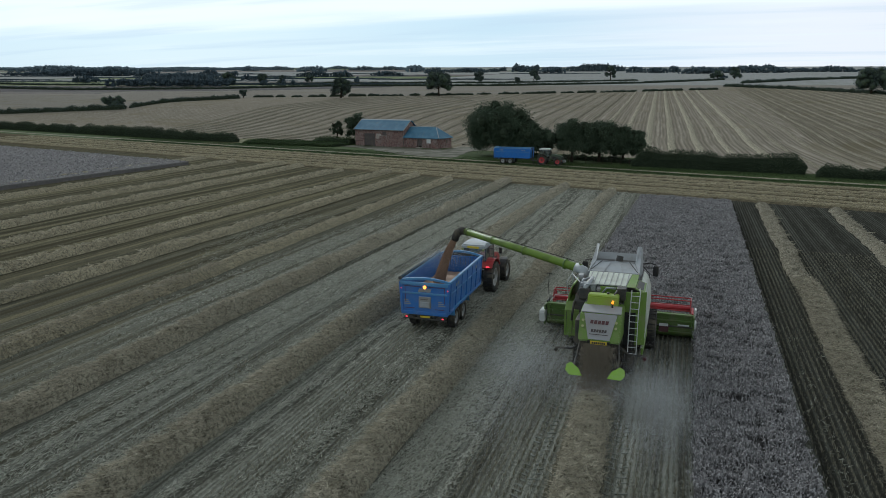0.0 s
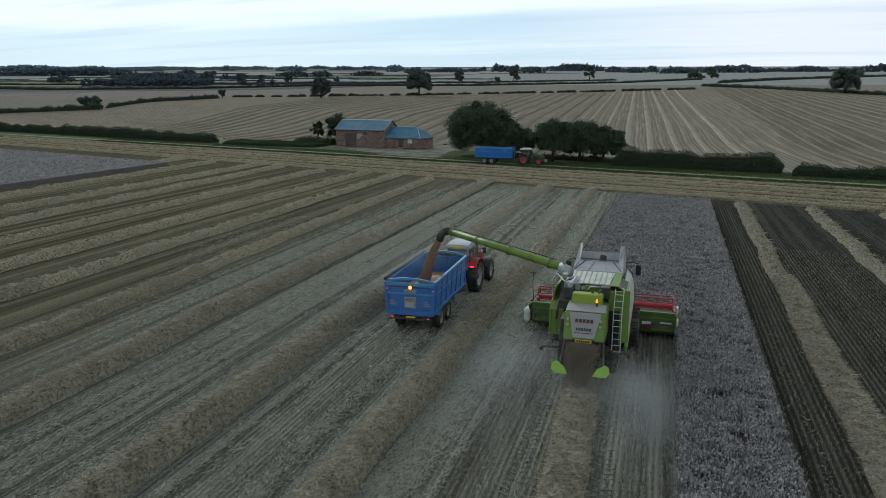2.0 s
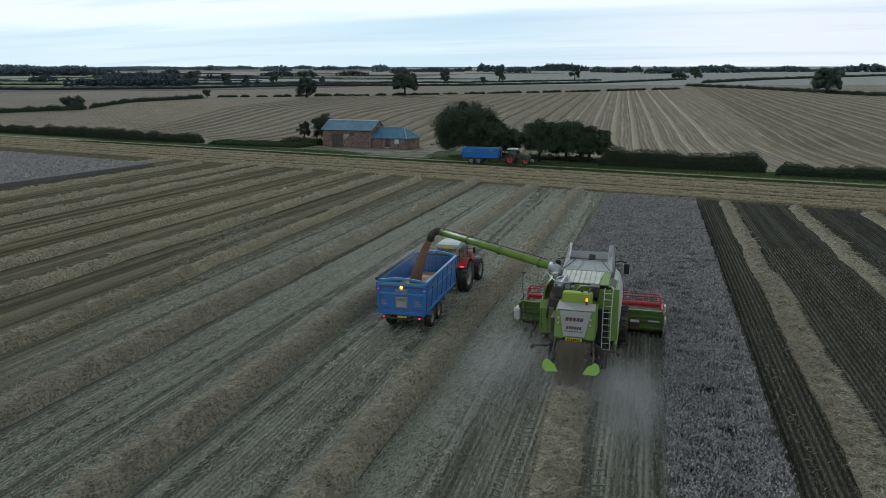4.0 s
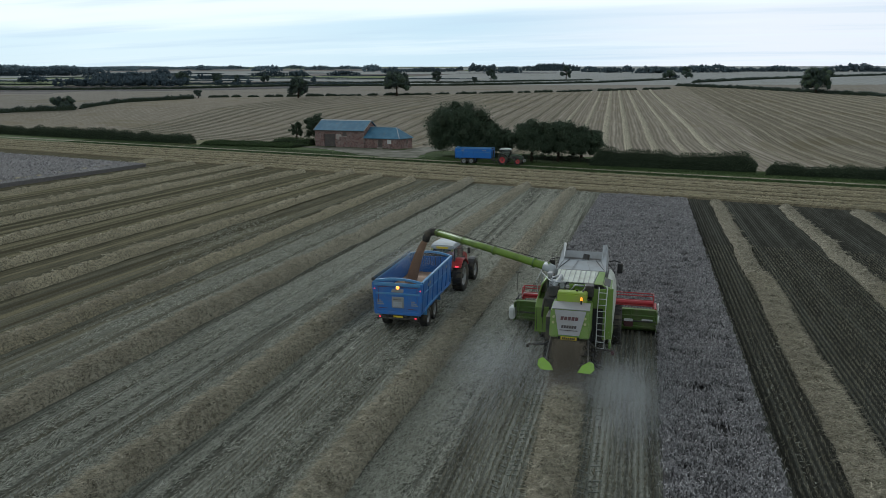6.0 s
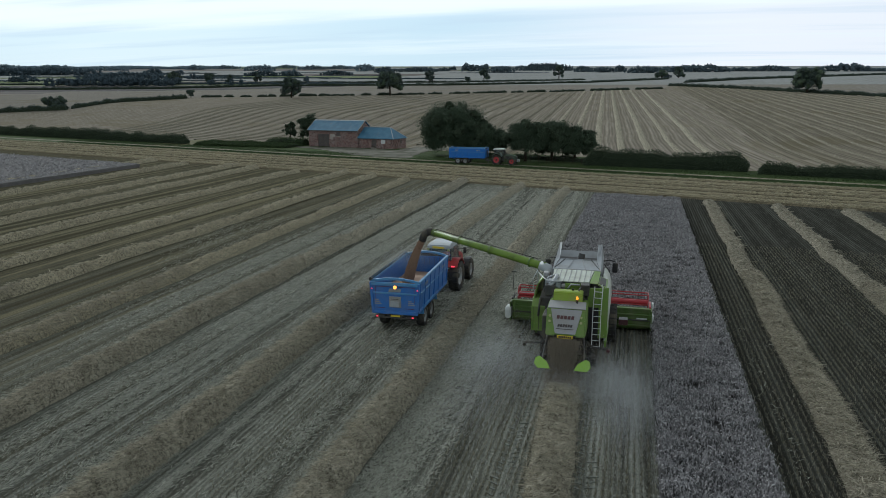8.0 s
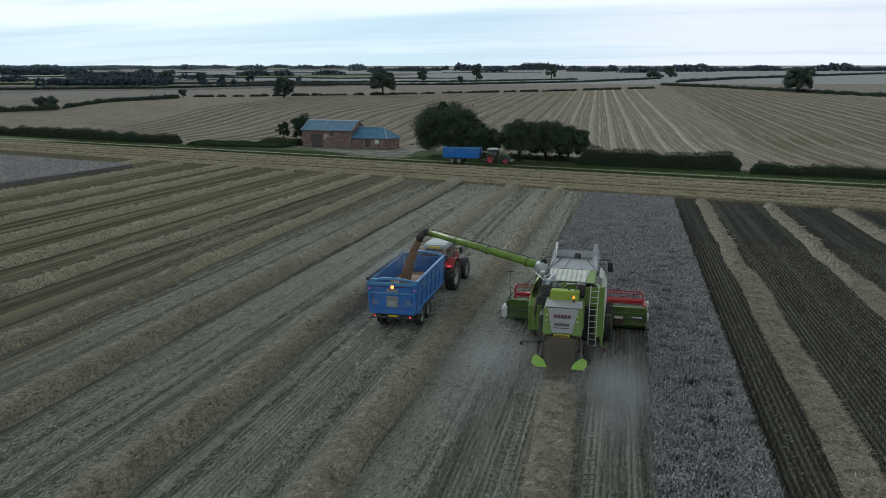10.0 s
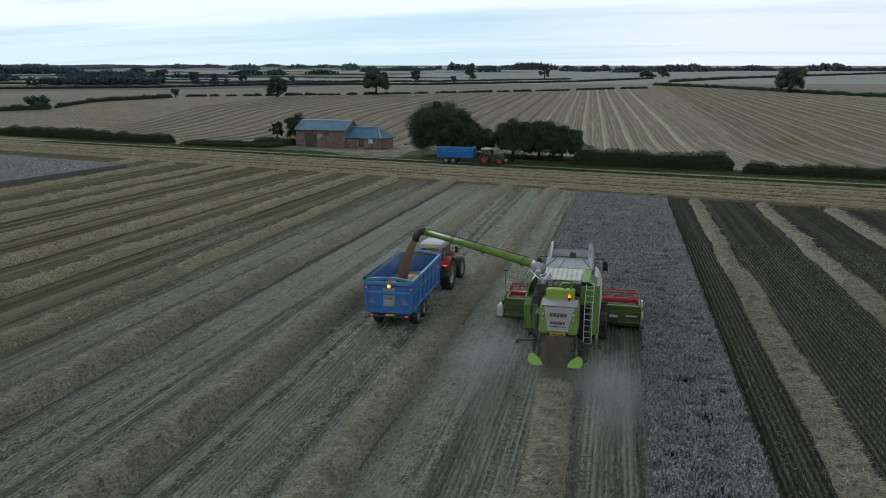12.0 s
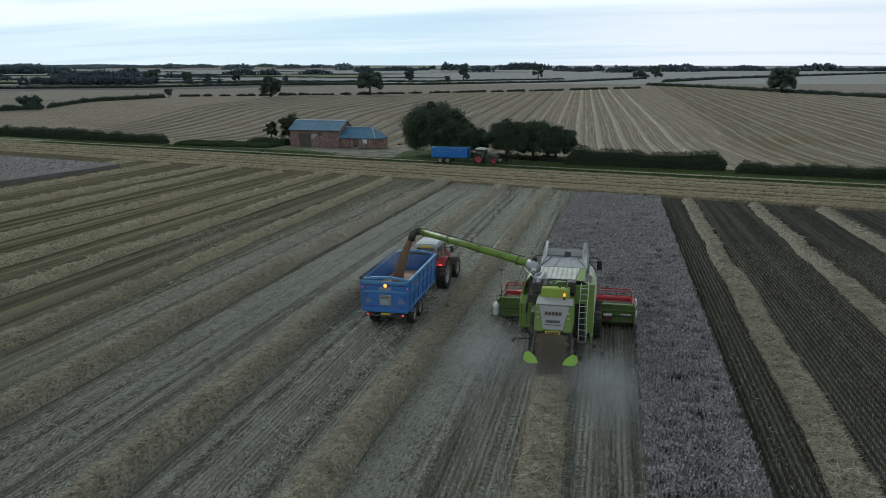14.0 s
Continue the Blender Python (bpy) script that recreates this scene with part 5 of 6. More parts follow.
        part("rung", Shape().tube([(1.06 + (0.03 if z > 3 else 0), -2.21, z), (1.42 + (0.03 if z > 3 else 0), -2.21, z)], 0.018, 6), WHITE, lad)
    # unloading auger with rubber spout
    part("auger_elbow", Shape().tube([(-1.25, 0.3, 3.0), (-1.25, 0.4, 3.7), (-1.38, 0.55, 4.02), (-1.75, 0.68, 4.12)], [0.3, 0.29, 0.25, 0.23], 14), ROOF_GREY, ob, "grey auger elbow", smooth=True)
    au = part("unloading_auger", Shape().tube([(-1.5, 0.62, 4.08), (-1.9, 0.74, 4.14), (-5.0, 2.0, 4.58), (-8.15, 3.36, 5.0)], [0.23, 0.20, 0.18, 0.17], 18), AUGER_GREEN, ob, "long green unloading auger tube", smooth=True)
    for k in (0.06, 0.42, 0.72, 0.97):
        p = Vector((-1.9, 0.74, 4.14)).lerp(Vector((-8.15, 3.36, 5.0)), k)
        d = Vector((-6.25, 2.62, 0.86)).normalized() * 0.03
        part("band", Shape().tube([p - d, p + d], 0.262 - 0.045 * k, 18), GREEN_DARK, au, smooth=True)
    part("cable", Shape().tube([(-1.9, 0.86, 4.40), (-5.0, 2.1, 4.81), (-7.9, 3.3, 5.19)], 0.018, 6), BLACK, au)
    part("spout", Shape().tube([(-8.1, 3.34, 5.0), (-8.35, 3.44, 5.0), (-8.6, 3.52, 4.88), (-8.74, 3.56, 4.62), (-8.78, 3.58, 4.42)], [0.20, 0.215, 0.22, 0.21, 0.20], 16), RUBBER, au, "black rubber discharge spout", smooth=True)
    # straw discharge
    for sgn in (-1, 1):
        arm = part("spreader_arm", Shape().tube([(sgn * 0.78, -3.7, 2.1), (sgn * 0.86, -4.2, 1.5), (sgn * 0.90, -4.94, 1.1)], 0.05, 8), DARK, ob)
        part("deflector", Shape().panel([(sgn * 0.50, -5.08, 0.98), (sgn * 1.04, -5.02, 0.94), (sgn * 1.20, -4.96, 1.12), (sgn * 1.16, -4.9, 1.36), (sgn * 0.98, -4.92, 1.46), (sgn * 0.66, -5.0, 1.26)][::sgn], 0.04), LIME, arm, "bright lime green straw deflector", bevel=0.01)
        part("rear_lamp_arm", Shape().tube([(sgn * 0.8, -3.2, 1.7), (sgn * 1.2, -3.45, 1.52), (sgn * 1.85, -3.5, 1.50)], 0.045, 8), DARK, ob)
        part("rear_lamp", Shape().tube([(sgn * 1.85, -3.60, 1.42), (sgn * 1.85, -3.44, 1.46)], 0.08, 12), INK_RED if sgn > 0 else BLACK, ob, "round rear lamp")
    part("straw_hood", Shape().prism([(-3.9, 2.05), (-3.6, 1.5), (-2.3, 1.3), (-2.3, 2.05)], -0.8, 0.8, "x"), BLACK, ob, bevel=0.03)
    # axles and wheels
    part("front_axle", Shape().tube([(-1.4, 2.0, 0.98), (1.4, 2.0, 0.98)], 0.17, 10), DARK, ob)
    part("rear_axle", Shape().tube([(-1.0, -1.75, 0.62), (1.0, -1.75, 0.62)], 0.12, 10), DARK, ob)
    for sgn in (-1, 1):
        add_wheel(ob, sgn * 1.66, 2.0, 0.98, 0.80, RIM, 20, side=sgn)
        add_wheel(ob, sgn * 1.08, -1.75, 0.62, 0.46, RIM, 16, side=sgn)
    # feeder
    part("feeder_house", Shape().prism([(2.5, 1.1), (2.5, 1.9), (3.9, 1.15), (3.9, 0.4)], -0.75, 0.75, "x"), GREEN_DARK, ob, bevel=0.02)
    # header
    hd = part("header", Shape().prism([(3.72, 0.30), (3.66, 1.28), (3.80, 1.40), (3.92, 1.30), (3.98, 0.42), (4.9, 0.16), (4.9, 0.10), (3.9, 0.14)], -3.62, 3.78, "x"), GREEN_DARK, ob, "dark green cutting header", bevel=0.015)
    for i, (z, t) in enumerate(((0.42, 0.07), (0.72, 0.05), (1.02, 0.06), (1.34, 0.09))):
        part("cross_beam", Shape().box(-3.60, 3.76, 3.60 - t * 0.5, 3.74, z - t / 2, z + t / 2), GREEN_DARK if i != 1 else DARK, hd, bevel=0.012)
    for i in range(7):
        x = -3.5 + i * 1.19
        part("post", Shape().box(x, x + 0.07, 3.58, 3.72, 0.32, 1.36), GREEN_DARK, hd, bevel=0.01)
    for x in (-3.72, 3.80):
        part("end_sheet", Shape().prism([(3.55, 0.18), (3.6, 1.25), (4.5, 1.2), (5.4, 0.65), (6.1, 0.14)], x - 0.04, x + 0.04, "x"), GREEN_DARK, hd, bevel=0.015)
    part("divider_cover", Shape().prism([(3.40, 0.34), (3.36, 0.92), (3.5, 1.02), (4.15, 0.96), (4.3, 0.36)], -3.98, -3.66, "x"), WHITE, hd, "white rounded divider cover", bevel=0.06, segments=3)
    part("divider_cover", Shape().prism([(3.75, 0.35), (3.72, 0.95), (3.9, 1.05), (4.3, 0.95), (4.4, 0.40)], 3.80, 3.94, "x"), WHITE, hd, "white rounded divider cover", bevel=0.05, segments=3)
    part("divider_cover", Shape().prism([(4.6, 1.05), (4.6, 1.4), (5.0, 1.4), (5.1, 1.05)], 3.82, 3.92, "x"), WHITE, hd, bevel=0.03)
    sign = part("warning_board", Shape().box(2.15, 2.62, 3.55, 3.585, 0.42, 0.86), INK_RED, hd, "faded red and white warning board", bevel=0.005)
    part("board_white", Shape().box(2.15, 2.60, 3.54, 3.552, 0.72, 0.86), WHITE, sign)
    part("board_strip", Shape().box(3.05, 3.60, 3.55, 3.575, 0.80, 0.87), WHITE, hd)
    part("header_auger", Shape().tube([(-3.55, 4.35, 0.62), (3.7, 4.35, 0.62)], 0.22, 14), SILVER, hd, smooth=True)
    # reel: tube, rims, tine bars
    reel = part("reel", Shape().tube([(-3.45, 5.0, 1.34), (3.62, 5.0, 1.34)], 0.13, 12), RED, hd, "red tined reel", smooth=True)
    for x in (-3.45, -1.2, 1.3, 3.62):
        s = Shape()
        for k in range(6):
            a, b = 2 * math.pi * k / 6, 2 * math.pi * (k + 1) / 6
            p, q = (x, 5.0 + 0.54 * math.cos(a), 1.34 + 0.54 * math.sin(a)), (x, 5.0 + 0.54 * math.cos(b), 1.34 + 0.54 * math.sin(b))
            s.tube([p, q], 0.028, 5)
            s.tube([(x, 5.0, 1.34), p], 0.024, 5)
        part("reel_spider", s, RED, reel)
    for k in range(6):
        a = 2 * math.pi * k / 6
        y, z = 5.0 + 0.54 * math.cos(a), 1.34 + 0.54 * math.sin(a)
        bar = part("tine_bar", Shape().tube([(-3.45, y, z), (3.62, y, z)], 0.032, 6), RED, reel)
        s = Shape()
        for i in range(46):
            x = -3.4 + i * 0.155
            s.tube([(x, y, z), (x, y - 0.02, z - 0.24)], 0.008, 3, caps=False)
        part("tines", s, DARK, bar)["kind"] = "stuff"
    for x in (-3.62, 3.72):
        part("reel_arm", Shape().tube([(x, 3.7, 1.42), (x, 5.0, 1.36)], 0.05, 8), RED if x > 0 else DARK, hd)
    part("marker_pole", Shape().tube([(-3.55, 4.0, 1.2), (-3.62, 3.9, 2.2), (-3.60, 3.9, 2.9)], 0.018, 6), DARK, hd)
    part("marker_bar", Shape().tube([(-3.74, 3.9, 2.9), (-3.46, 3.9, 2.9)], 0.025, 6), DARK, hd)
    part("guard_rail", Shape().tube([(-3.5, 4.0, 1.3), (-3.25, 3.9, 1.75), (-1.9, 3.9, 1.8)], 0.02, 6), SILVER, hd)
    return ob


build_combine()


def build_trailer(at, paint, rail, label, grain=True, lights=True):
    """A tandem grain trailer; y runs to the drawbar, the tailgate stands at y = 0."""
    ob = thing("grain_trailer", label, "trailer", "grain trailers", at=at)
    L, W0, W1, B, T = 6.6, 1.20, 1.31, 1.22, 2.78
    part("floor", Shape().box(-W0, W0, 0.05, L - 0.05, B - 0.02, B + 0.06), paint, ob)
    for sgn in (-1, 1):
        wall = part("side_wall", Shape().panel([(sgn * W0, 0.02, B), (sgn * W0, L, B), (sgn * W1, L, T), (sgn * W1, 0.02, T)][::sgn], 0.045), paint, ob, bevel=0.005)
        part("top_rail", Shape().box(sgn * W1 - 0.07, sgn * W1 + 0.07, -0.02, L + 0.02, T - 0.02, T + 0.11), rail, wall, "lighter blue top rail", bevel=0.02)
        part("bottom_rail", Shape().box(sgn * (W0 + 0.03) - 0.07, sgn * (W0 + 0.03) + 0.07, 0.02, L, B - 0.10, B + 0.05), paint, wall, bevel=0.015)
        for i in range(7):
            y = 0.12 + i * (L - 0.3) / 6
            part("rib", Shape().prism([(sgn * W0, B), (sgn * (W0 + 0.10), B), (sgn * (W1 + 0.08), T), (sgn * W1, T)], y, y + 0.13, "y"), paint, wall, bevel=0.01)
        for i in range(6):
            y = 0.38 + i * (L - 0.3) / 6
            z = B + 0.42
            part("pressing", Shape().panel([(sgn * (W0 + 0.045), y, z), (sgn * (W0 + 0.045), y + 0.6, z), (sgn * (W0 + 0.085), y + 0.55, z + 0.55), (sgn * (W0 + 0.085), y + 0.05, z + 0.55)][::sgn], 0.012), paint, wall)
        # plain pale blocks where the maker's name stands, and a rail along the middle
        mid = sgn * (W0 + W1) / 2
        part("waist_rail", Shape().box(mid + sgn * 0.03, mid + sgn * 0.09, 0.05, L - 0.05, (B + T) / 2 + 0.16, (B + T) / 2 + 0.22), rail, wall, bevel=0.01)
        for y in (1.0, L - 1.55):
            part("maker_mark", Shape().panel([(sgn * (W1 + 0.032), y, T - 0.36), (sgn * (W1 + 0.032), y + 0.62, T - 0.36), (sgn * (W1 + 0.045), y + 0.66, T - 0.20), (sgn * (W1 + 0.045), y + 0.04, T - 0.20)][::sgn], 0.012), RIM, wall, "plain pale maker's block")
    if lights:
        roll = part("rolled_tarpaulin", Shape().tube([(-W1 - 0.02, -0.06, T + 0.17), (-W1 - 0.02, L * 0.5, T + 0.16), (-W1 - 0.02, L, T + 0.17)], 0.075, 10), TARP, ob, "rolled dark tarpaulin along the rim", smooth=True)
        part("roll_cap", Shape().tube([(-W1 - 0.02, -0.12, T + 0.17), (-W1 - 0.02, 0.02, T + 0.17)], 0.095, 10), BLACK, roll)
    front = part("front_wall", Shape().box(-W1, W1, L - 0.03, L + 0.03, B, T), paint, ob, bevel=0.01)
    win = Shape()
    for i in range(12):
        win.box(-0.9 + i * 0.155, -0.87 + i * 0.155, L - 0.045, L - 0.032, T - 0.55, T - 0.05)
    part("front_mesh", win, DARK, front)

    def arch(y, rise, name, mat):
        pts = [(W1 * (i / 8 - 1), y, T + 0.05 + rise * (1 - (i / 8 - 1) ** 2)) for i in range(17)]
        s = Shape()
        for p, q in zip(pts, pts[1:]):
            s.prism([(p[0], p[2] - 0.07), (q[0], q[2] - 0.07), (q[0], q[2] + 0.05), (p[0], p[2] + 0.05)], y - 0.05, y + 0.05, "y")
        return part(name, s, mat, ob, "lighter blue arched top rail")
    arch(0.0, 0.16, "rear_arch", rail)
    arch(L, 0.22, "front_arch", rail)
    fill = Shape().prism([(-W1, T - 0.05)] + [(W1 * (i / 8 - 1), T + 0.22 * (1 - (i / 8 - 1) ** 2)) for i in range(17)] + [(W1, T - 0.05)], L - 0.02, L + 0.02, "y")
    part("front_extension", fill, DARK, ob)
    # tailgate
    gate = part("tailgate", Shape().prism([(-W0 - 0.06, B - 0.12), (W0 + 0.06, B - 0.12), (W1 + 0.06, T), (-W1 - 0.06, T)], -0.07, -0.01, "y"), paint, ob, "blue steel tailgate", bevel=0.01)
    part("gate_beam", Shape().box(-W1 - 0.02, W1 + 0.02, -0.13, -0.06, T - 0.16, T + 0.02), rail, gate, bevel=0.02)
    part("gate_beam", Shape().box(-W0 - 0.06, W0 + 0.06, -0.13, -0.06, B - 0.16, B + 0.02), paint, gate, bevel=0.02)
    part("gate_beam", Shape().box(-W0 - 0.04, W0 + 0.04, -0.11, -0.06, B + 0.93, B + 1.03), rail, gate, bevel=0.015)
    for sgn in (-1, 1):
        part("gate_post", Shape().prism([(sgn * (W0 - 0.06), B - 0.1), (sgn * (W0 + 0.08), B - 0.1), (sgn * (W1 + 0.08), T), (sgn * (W1 - 0.06), T)], -0.13, -0.06, "y"), paint, gate, bevel=0.012)
        part("reflector", Shape().box(sgn * 0.66 - 0.44, sgn * 0.66 + 0.44, -0.082, -0.072, T - 0.24, T - 0.21), INK_RED, gate, "thin red reflective strip")
        part("reflector", Shape().box(sgn * 0.80 - 0.25, sgn * 0.80 + 0.25, -0.082, -0.072, B + 0.16, B + 0.19), INK_RED, gate, "thin red reflective strip")
        part("reflector", Shape().box(sgn * 1.06 - 0.012, sgn * 1.06 + 0.012, -0.082, -0.072, B + 0.5, T - 0.22), INK_RED, gate)
        s = Shape()
        for k in range(3):
            s.box(sgn * 0.93 - 0.20, sgn * 0.93 + 0.18 - 0.08 * k, -0.082, -0.072, B + 0.36 + k * 0.1, B + 0.41 + k * 0.1)
        part("lettering", s, RIM, gate, "rows of plain pale bars")
        bump = part("bumper_light", Shape().box(sgn * 0.86 - 0.22, sgn * 0.86 + 0.22, -0.12, 0.0, B - 0.36, B - 0.24), DARK, ob, "pale light board", bevel=0.01)
        part("tail_lamp", Shape().box(sgn * 0.98 - 0.05, sgn * 0.98 + 0.05, -0.14, -0.1, B - 0.32, B - 0.26), TAIL if lights else INK_RED, bump, "red tail lamp")
        if lights:
            part("marker_lamp", Shape().tube([(sgn * 1.25, -0.15, T - 0.34), (sgn * 1.25, -0.10, T - 0.34)], 0.03, 10), TAIL, gate, "small lit red marker lamp")
    part("maker_sign", Shape().prism([(-0.36, T - 0.50), (0.30, T - 0.50), (0.36, T - 0.32), (-0.30, T - 0.32)], -0.085, -0.072, "y"), RIM, gate, "plain white maker's block")
    chute = part("grain_hatch", Shape().box(-0.32, 0.34, -0.12, -0.06, B + 0.22, B + 0.82), RIM, gate, "grey sliding grain hatch", bevel=0.02)
    part("hatch_slide", Shape().box(-0.24, 0.26, -0.16, -0.11, B + 0.26, B + 0.56), SILVER, chute, bevel=0.015)
    part("hatch_handle", Shape().tube([(-0.2, -0.18, B + 0.7), (0.22, -0.18, B + 0.7)], 0.015, 6), DARK, chute)
    part("number_plate", Shape().box(-0.26, 0.26, -0.05, -0.03, B - 0.32, B - 0.22), YELLOW, ob, "yellow number plate")
    if lights:
        lampbase = part("flasher", Shape().tube([(0.05, -0.12, T - 0.20), (0.05, -0.22, T - 0.20)], 0.09, 12), BLACK, gate)
        part("flasher_lens", Shape().tube([(0.05, -0.22, T - 0.20), (0.05, -0.30, T - 0.20)], [0.10, 0.07], 12), AMBER_DIM, lampbase, "lit amber flasher")
    # chassis, axles, wheels, guards, drawbar
    for x in (-0.5, 0.42):
        part("chassis_beam", Shape().box(x, x + 0.1, 0.1, L + 0.3, B - 0.36, B - 0.1), DARK, ob)
    part("bumper", Shape().box(-1.15, 1.15, -0.04, 0.04, B - 0.42, B - 0.34), DARK, ob, bevel=0.01)
    for y in (1.55, 2.92):
        part("axle", Shape().tube([(-1.1, y, 0.56), (1.1, y, 0.56)], 0.07, 8), DARK, ob)
        for sgn in (-1, 1):
            add_wheel(ob, sgn * 1.06, y, 0.58, 0.42, RIM, 0, side=sgn)
    for sgn in (-1, 1):
        s = Shape()
        o = [(0.78, 0.9), (0.86, 1.18), (1.1, 1.30), (3.4, 1.30), (3.64, 1.18), (3.72, 0.9)]
        for p, q in zip(o, o[1:]):
            s.panel([(sgn * 0.80, p[0], p[1]), (sgn * 1.36, p[0], p[1]), (sgn * 1.36, q[0], q[1]), (sgn * 0.80, q[0], q[1])], 0.03)
        part("mudguard", s, rail if paint is BLUE else paint, ob, "blue steel mudguard")
    part("drawbar", Shape().prism([(-0.5, L), (0.5, L), (0.1, L + 1.5), (-0.1, L + 1.5)], 0.62, 0.78, "z"), DARK, ob, bevel=0.02)
    part("front_leg", Shape().box(-0.4, -0.3, L + 0.2, L + 0.32, 0.2, 0.9), DARK, ob)
    part("landing_foot", Shape().box(-0.46, -0.24, L + 0.14, L + 0.38, 0.16, 0.2), DARK, ob)
    part("hydraulic_ram", Shape().tube([(0, L + 0.15, 0.85), (0, L + 0.12, T - 0.2)], 0.09, 10), DARK, ob)
    return ob


def grain_load(at, seed):
    """The heap of grain in the moving trailer."""
    s, n, m = Shape(), 18, 34
    rng = random.Random(seed)
    for i in range(n + 1):
        for j in range(m + 1):
            u, w = i / n * 2 - 1, j / m
            z = 1.75 + 0.60 * math.exp(-((u + 0.05) ** 2) * 1.5 - ((w - 0.42) ** 2) * 9) + 0.03 * noise.noise(Vector((u * 5, w * 16, 2)))
            s.v.append((u * 1.19, 0.05 + w * 6.5, z))
    s.f = [(i * (m + 1) + j, (i + 1) * (m + 1) + j, (i + 1) * (m + 1) + j + 1, i * (m + 1) + j + 1) for i in range(n) for j in range(m)]
    base = len(s.v)
    rim = [i * (m + 1) for i in range(n + 1)] + [n * (m + 1) + j for j in range(1, m + 1)] + [i * (m + 1) + m for i in range(n - 1, -1, -1)] + [j for j in range(m - 1, 0, -1)]
    s.v += [(s.v[k][0], s.v[k][1], 1.285) for k in rim]
    k = len(rim)
    s.f += [(rim[i], rim[(i + 1) % k], base + (i + 1) % k, base + i) for i in range(k)]
    s.f.append(tuple(base + i for i in range(k)))
    ob = new("grain_load", s.mesh("grain_load", m_grain, smooth=True))
    ob.matrix_world = at
    return tagged(ob, "heap of pinkish brown wheat grain in the trailer", "grain", kind="stuff")


TRAILER = pose(-12.45, 33.4, 0, 0, 0, 1.8)
build_trailer(TRAILER, BLUE, BLUE_LIGHT, "blue steel grain trailer being filled behind the red tractor")
grain_load(TRAILER, 4)


def build_tractor(at, paint, rim, roof, label, lit=True):
    """A four-wheel-drive tractor; the hitch stands at y = 0, the nose at y = 4.6."""
    ob = thing("tractor", label, "tractor", "tractors", at=at)
    part("rear_frame", Shape().box(-0.35, 0.35, 0.1, 2.3, 0.65, 1.2), DARK, ob, bevel=0.03)
    part("rear_axle", Shape().tube([(-0.9, 1.1, 0.92), (0.9, 1.1, 0.92)], 0.16, 10), DARK, ob)
    part("front_axle", Shape().tube([(-0.85, 3.9, 0.68), (0.85, 3.9, 0.68)], 0.11, 10), DARK, ob)
    bonnet = Shape().prism([(2.3, 1.05), (2.3, 1.95), (3.4, 1.88), (4.4, 1.66), (4.62, 1.4), (4.62, 0.95), (3.2, 0.9)], -0.42, 0.42, "x")
    bn = part("bonnet", bonnet, paint, ob, bevel=0.07, segments=2)
    part("grille", Shape().box(-0.36, 0.36, 4.6, 4.66, 1.0, 1.5), BLACK, bn, bevel=0.02)
    for x in (-0.43, 0.40):
        part("side_grille", Shape().box(x, x + 0.03, 2.6, 3.9, 1.1, 1.55), BLACK, bn)
    part("front_weight", Shape().box(-0.4, 0.4, 4.66, 5.1, 0.55, 0.98), paint if paint is TRACTOR_RED else RIM, ob, bevel=0.04)
    part("exhaust", Shape().tube([(0.55, 2.5, 1.7), (0.55, 2.5, 2.9)], 0.06, 10), BLACK, ob, smooth=True)
    cab = part("cab", Shape().prism([(0.62, 1.45), (0.55, 2.62), (2.15, 2.62), (2.38, 1.35), (1.9, 1.05), (1.0, 1.2)], -0.72, 0.72, "x"), m_glass, ob, "glazed cab", bevel=0.02)
    part("roof", Shape().prism([(0.40, 2.62), (0.42, 2.84), (0.8, 2.92), (2.2, 2.90), (2.42, 2.78), (2.42, 2.62)], -0.70, 0.70, "x"), roof, cab, "pale cab roof", bevel=0.06, segments=2)
    for x in (-0.73, 0.68):
        for y0, y1 in ((0.56, 0.62), (1.35, 1.35), (2.14, 2.34)):
            part("pillar", Shape().prism([(y1, 1.3), (y1 + 0.08, 1.3), (y0 + 0.08, 2.64), (y0, 2.64)], x, x + 0.05, "x"), BLACK, cab)
    part("seat", Shape().prism([(0.9, 1.3), (0.85, 2.0), (1.0, 2.05), (1.05, 1.5), (1.5, 1.45), (1.5, 1.3)], -0.25, 0.25, "x"), BLACK, cab, bevel=0.04)
    part("roof_sign", Shape().box(-0.36, 0.36, 0.36, 0.40, 2.66, 2.78), YELLOW, cab, "yellow number plate")
    for sgn in (-1, 1):
        s = Shape()
        pts = [(1.1 + 1.04 * math.cos(a), 0.94 + 1.04 * math.sin(a)) for a in [math.radians(142 - 14 * k) for k in range(9)]]
        for p, q in zip(pts, pts[1:]):
            s.panel([(sgn * 0.50, p[0], p[1]), (sgn * 1.18, p[0], p[1]), (sgn * 1.18, q[0], q[1]), (sgn * 0.50, q[0], q[1])][::sgn], 0.04)
        fd = part("rear_fender", s, paint, ob, "rounded rear fender")
        if lit:
            part("fender_lamp", Shape().box(sgn * 0.92 - 0.10, sgn * 0.92 + 0.10, 0.26, 0.34, 1.60, 1.68), TAIL, fd, "lit red fender lamp")
            part("work_lamp", Shape().tube([(sgn * 0.62, 0.42, 2.60), (sgn * 0.62, 0.34, 2.58)], 0.07, 10), LENS, cab)
        s = Shape()
        pts = [(3.9 + 0.78 * math.cos(a), 0.68 + 0.78 * math.sin(a)) for a in [math.radians(170 - 18 * k) for k in range(7)]]
        for p, q in zip(pts, pts[1:]):
            s.panel([(sgn * 0.72, p[0], p[1]), (sgn * 1.14, p[0], p[1]), (sgn * 1.14, q[0], q[1]), (sgn * 0.72, q[0], q[1])][::sgn], 0.025)
        part("front_fender", s, BLACK, ob)
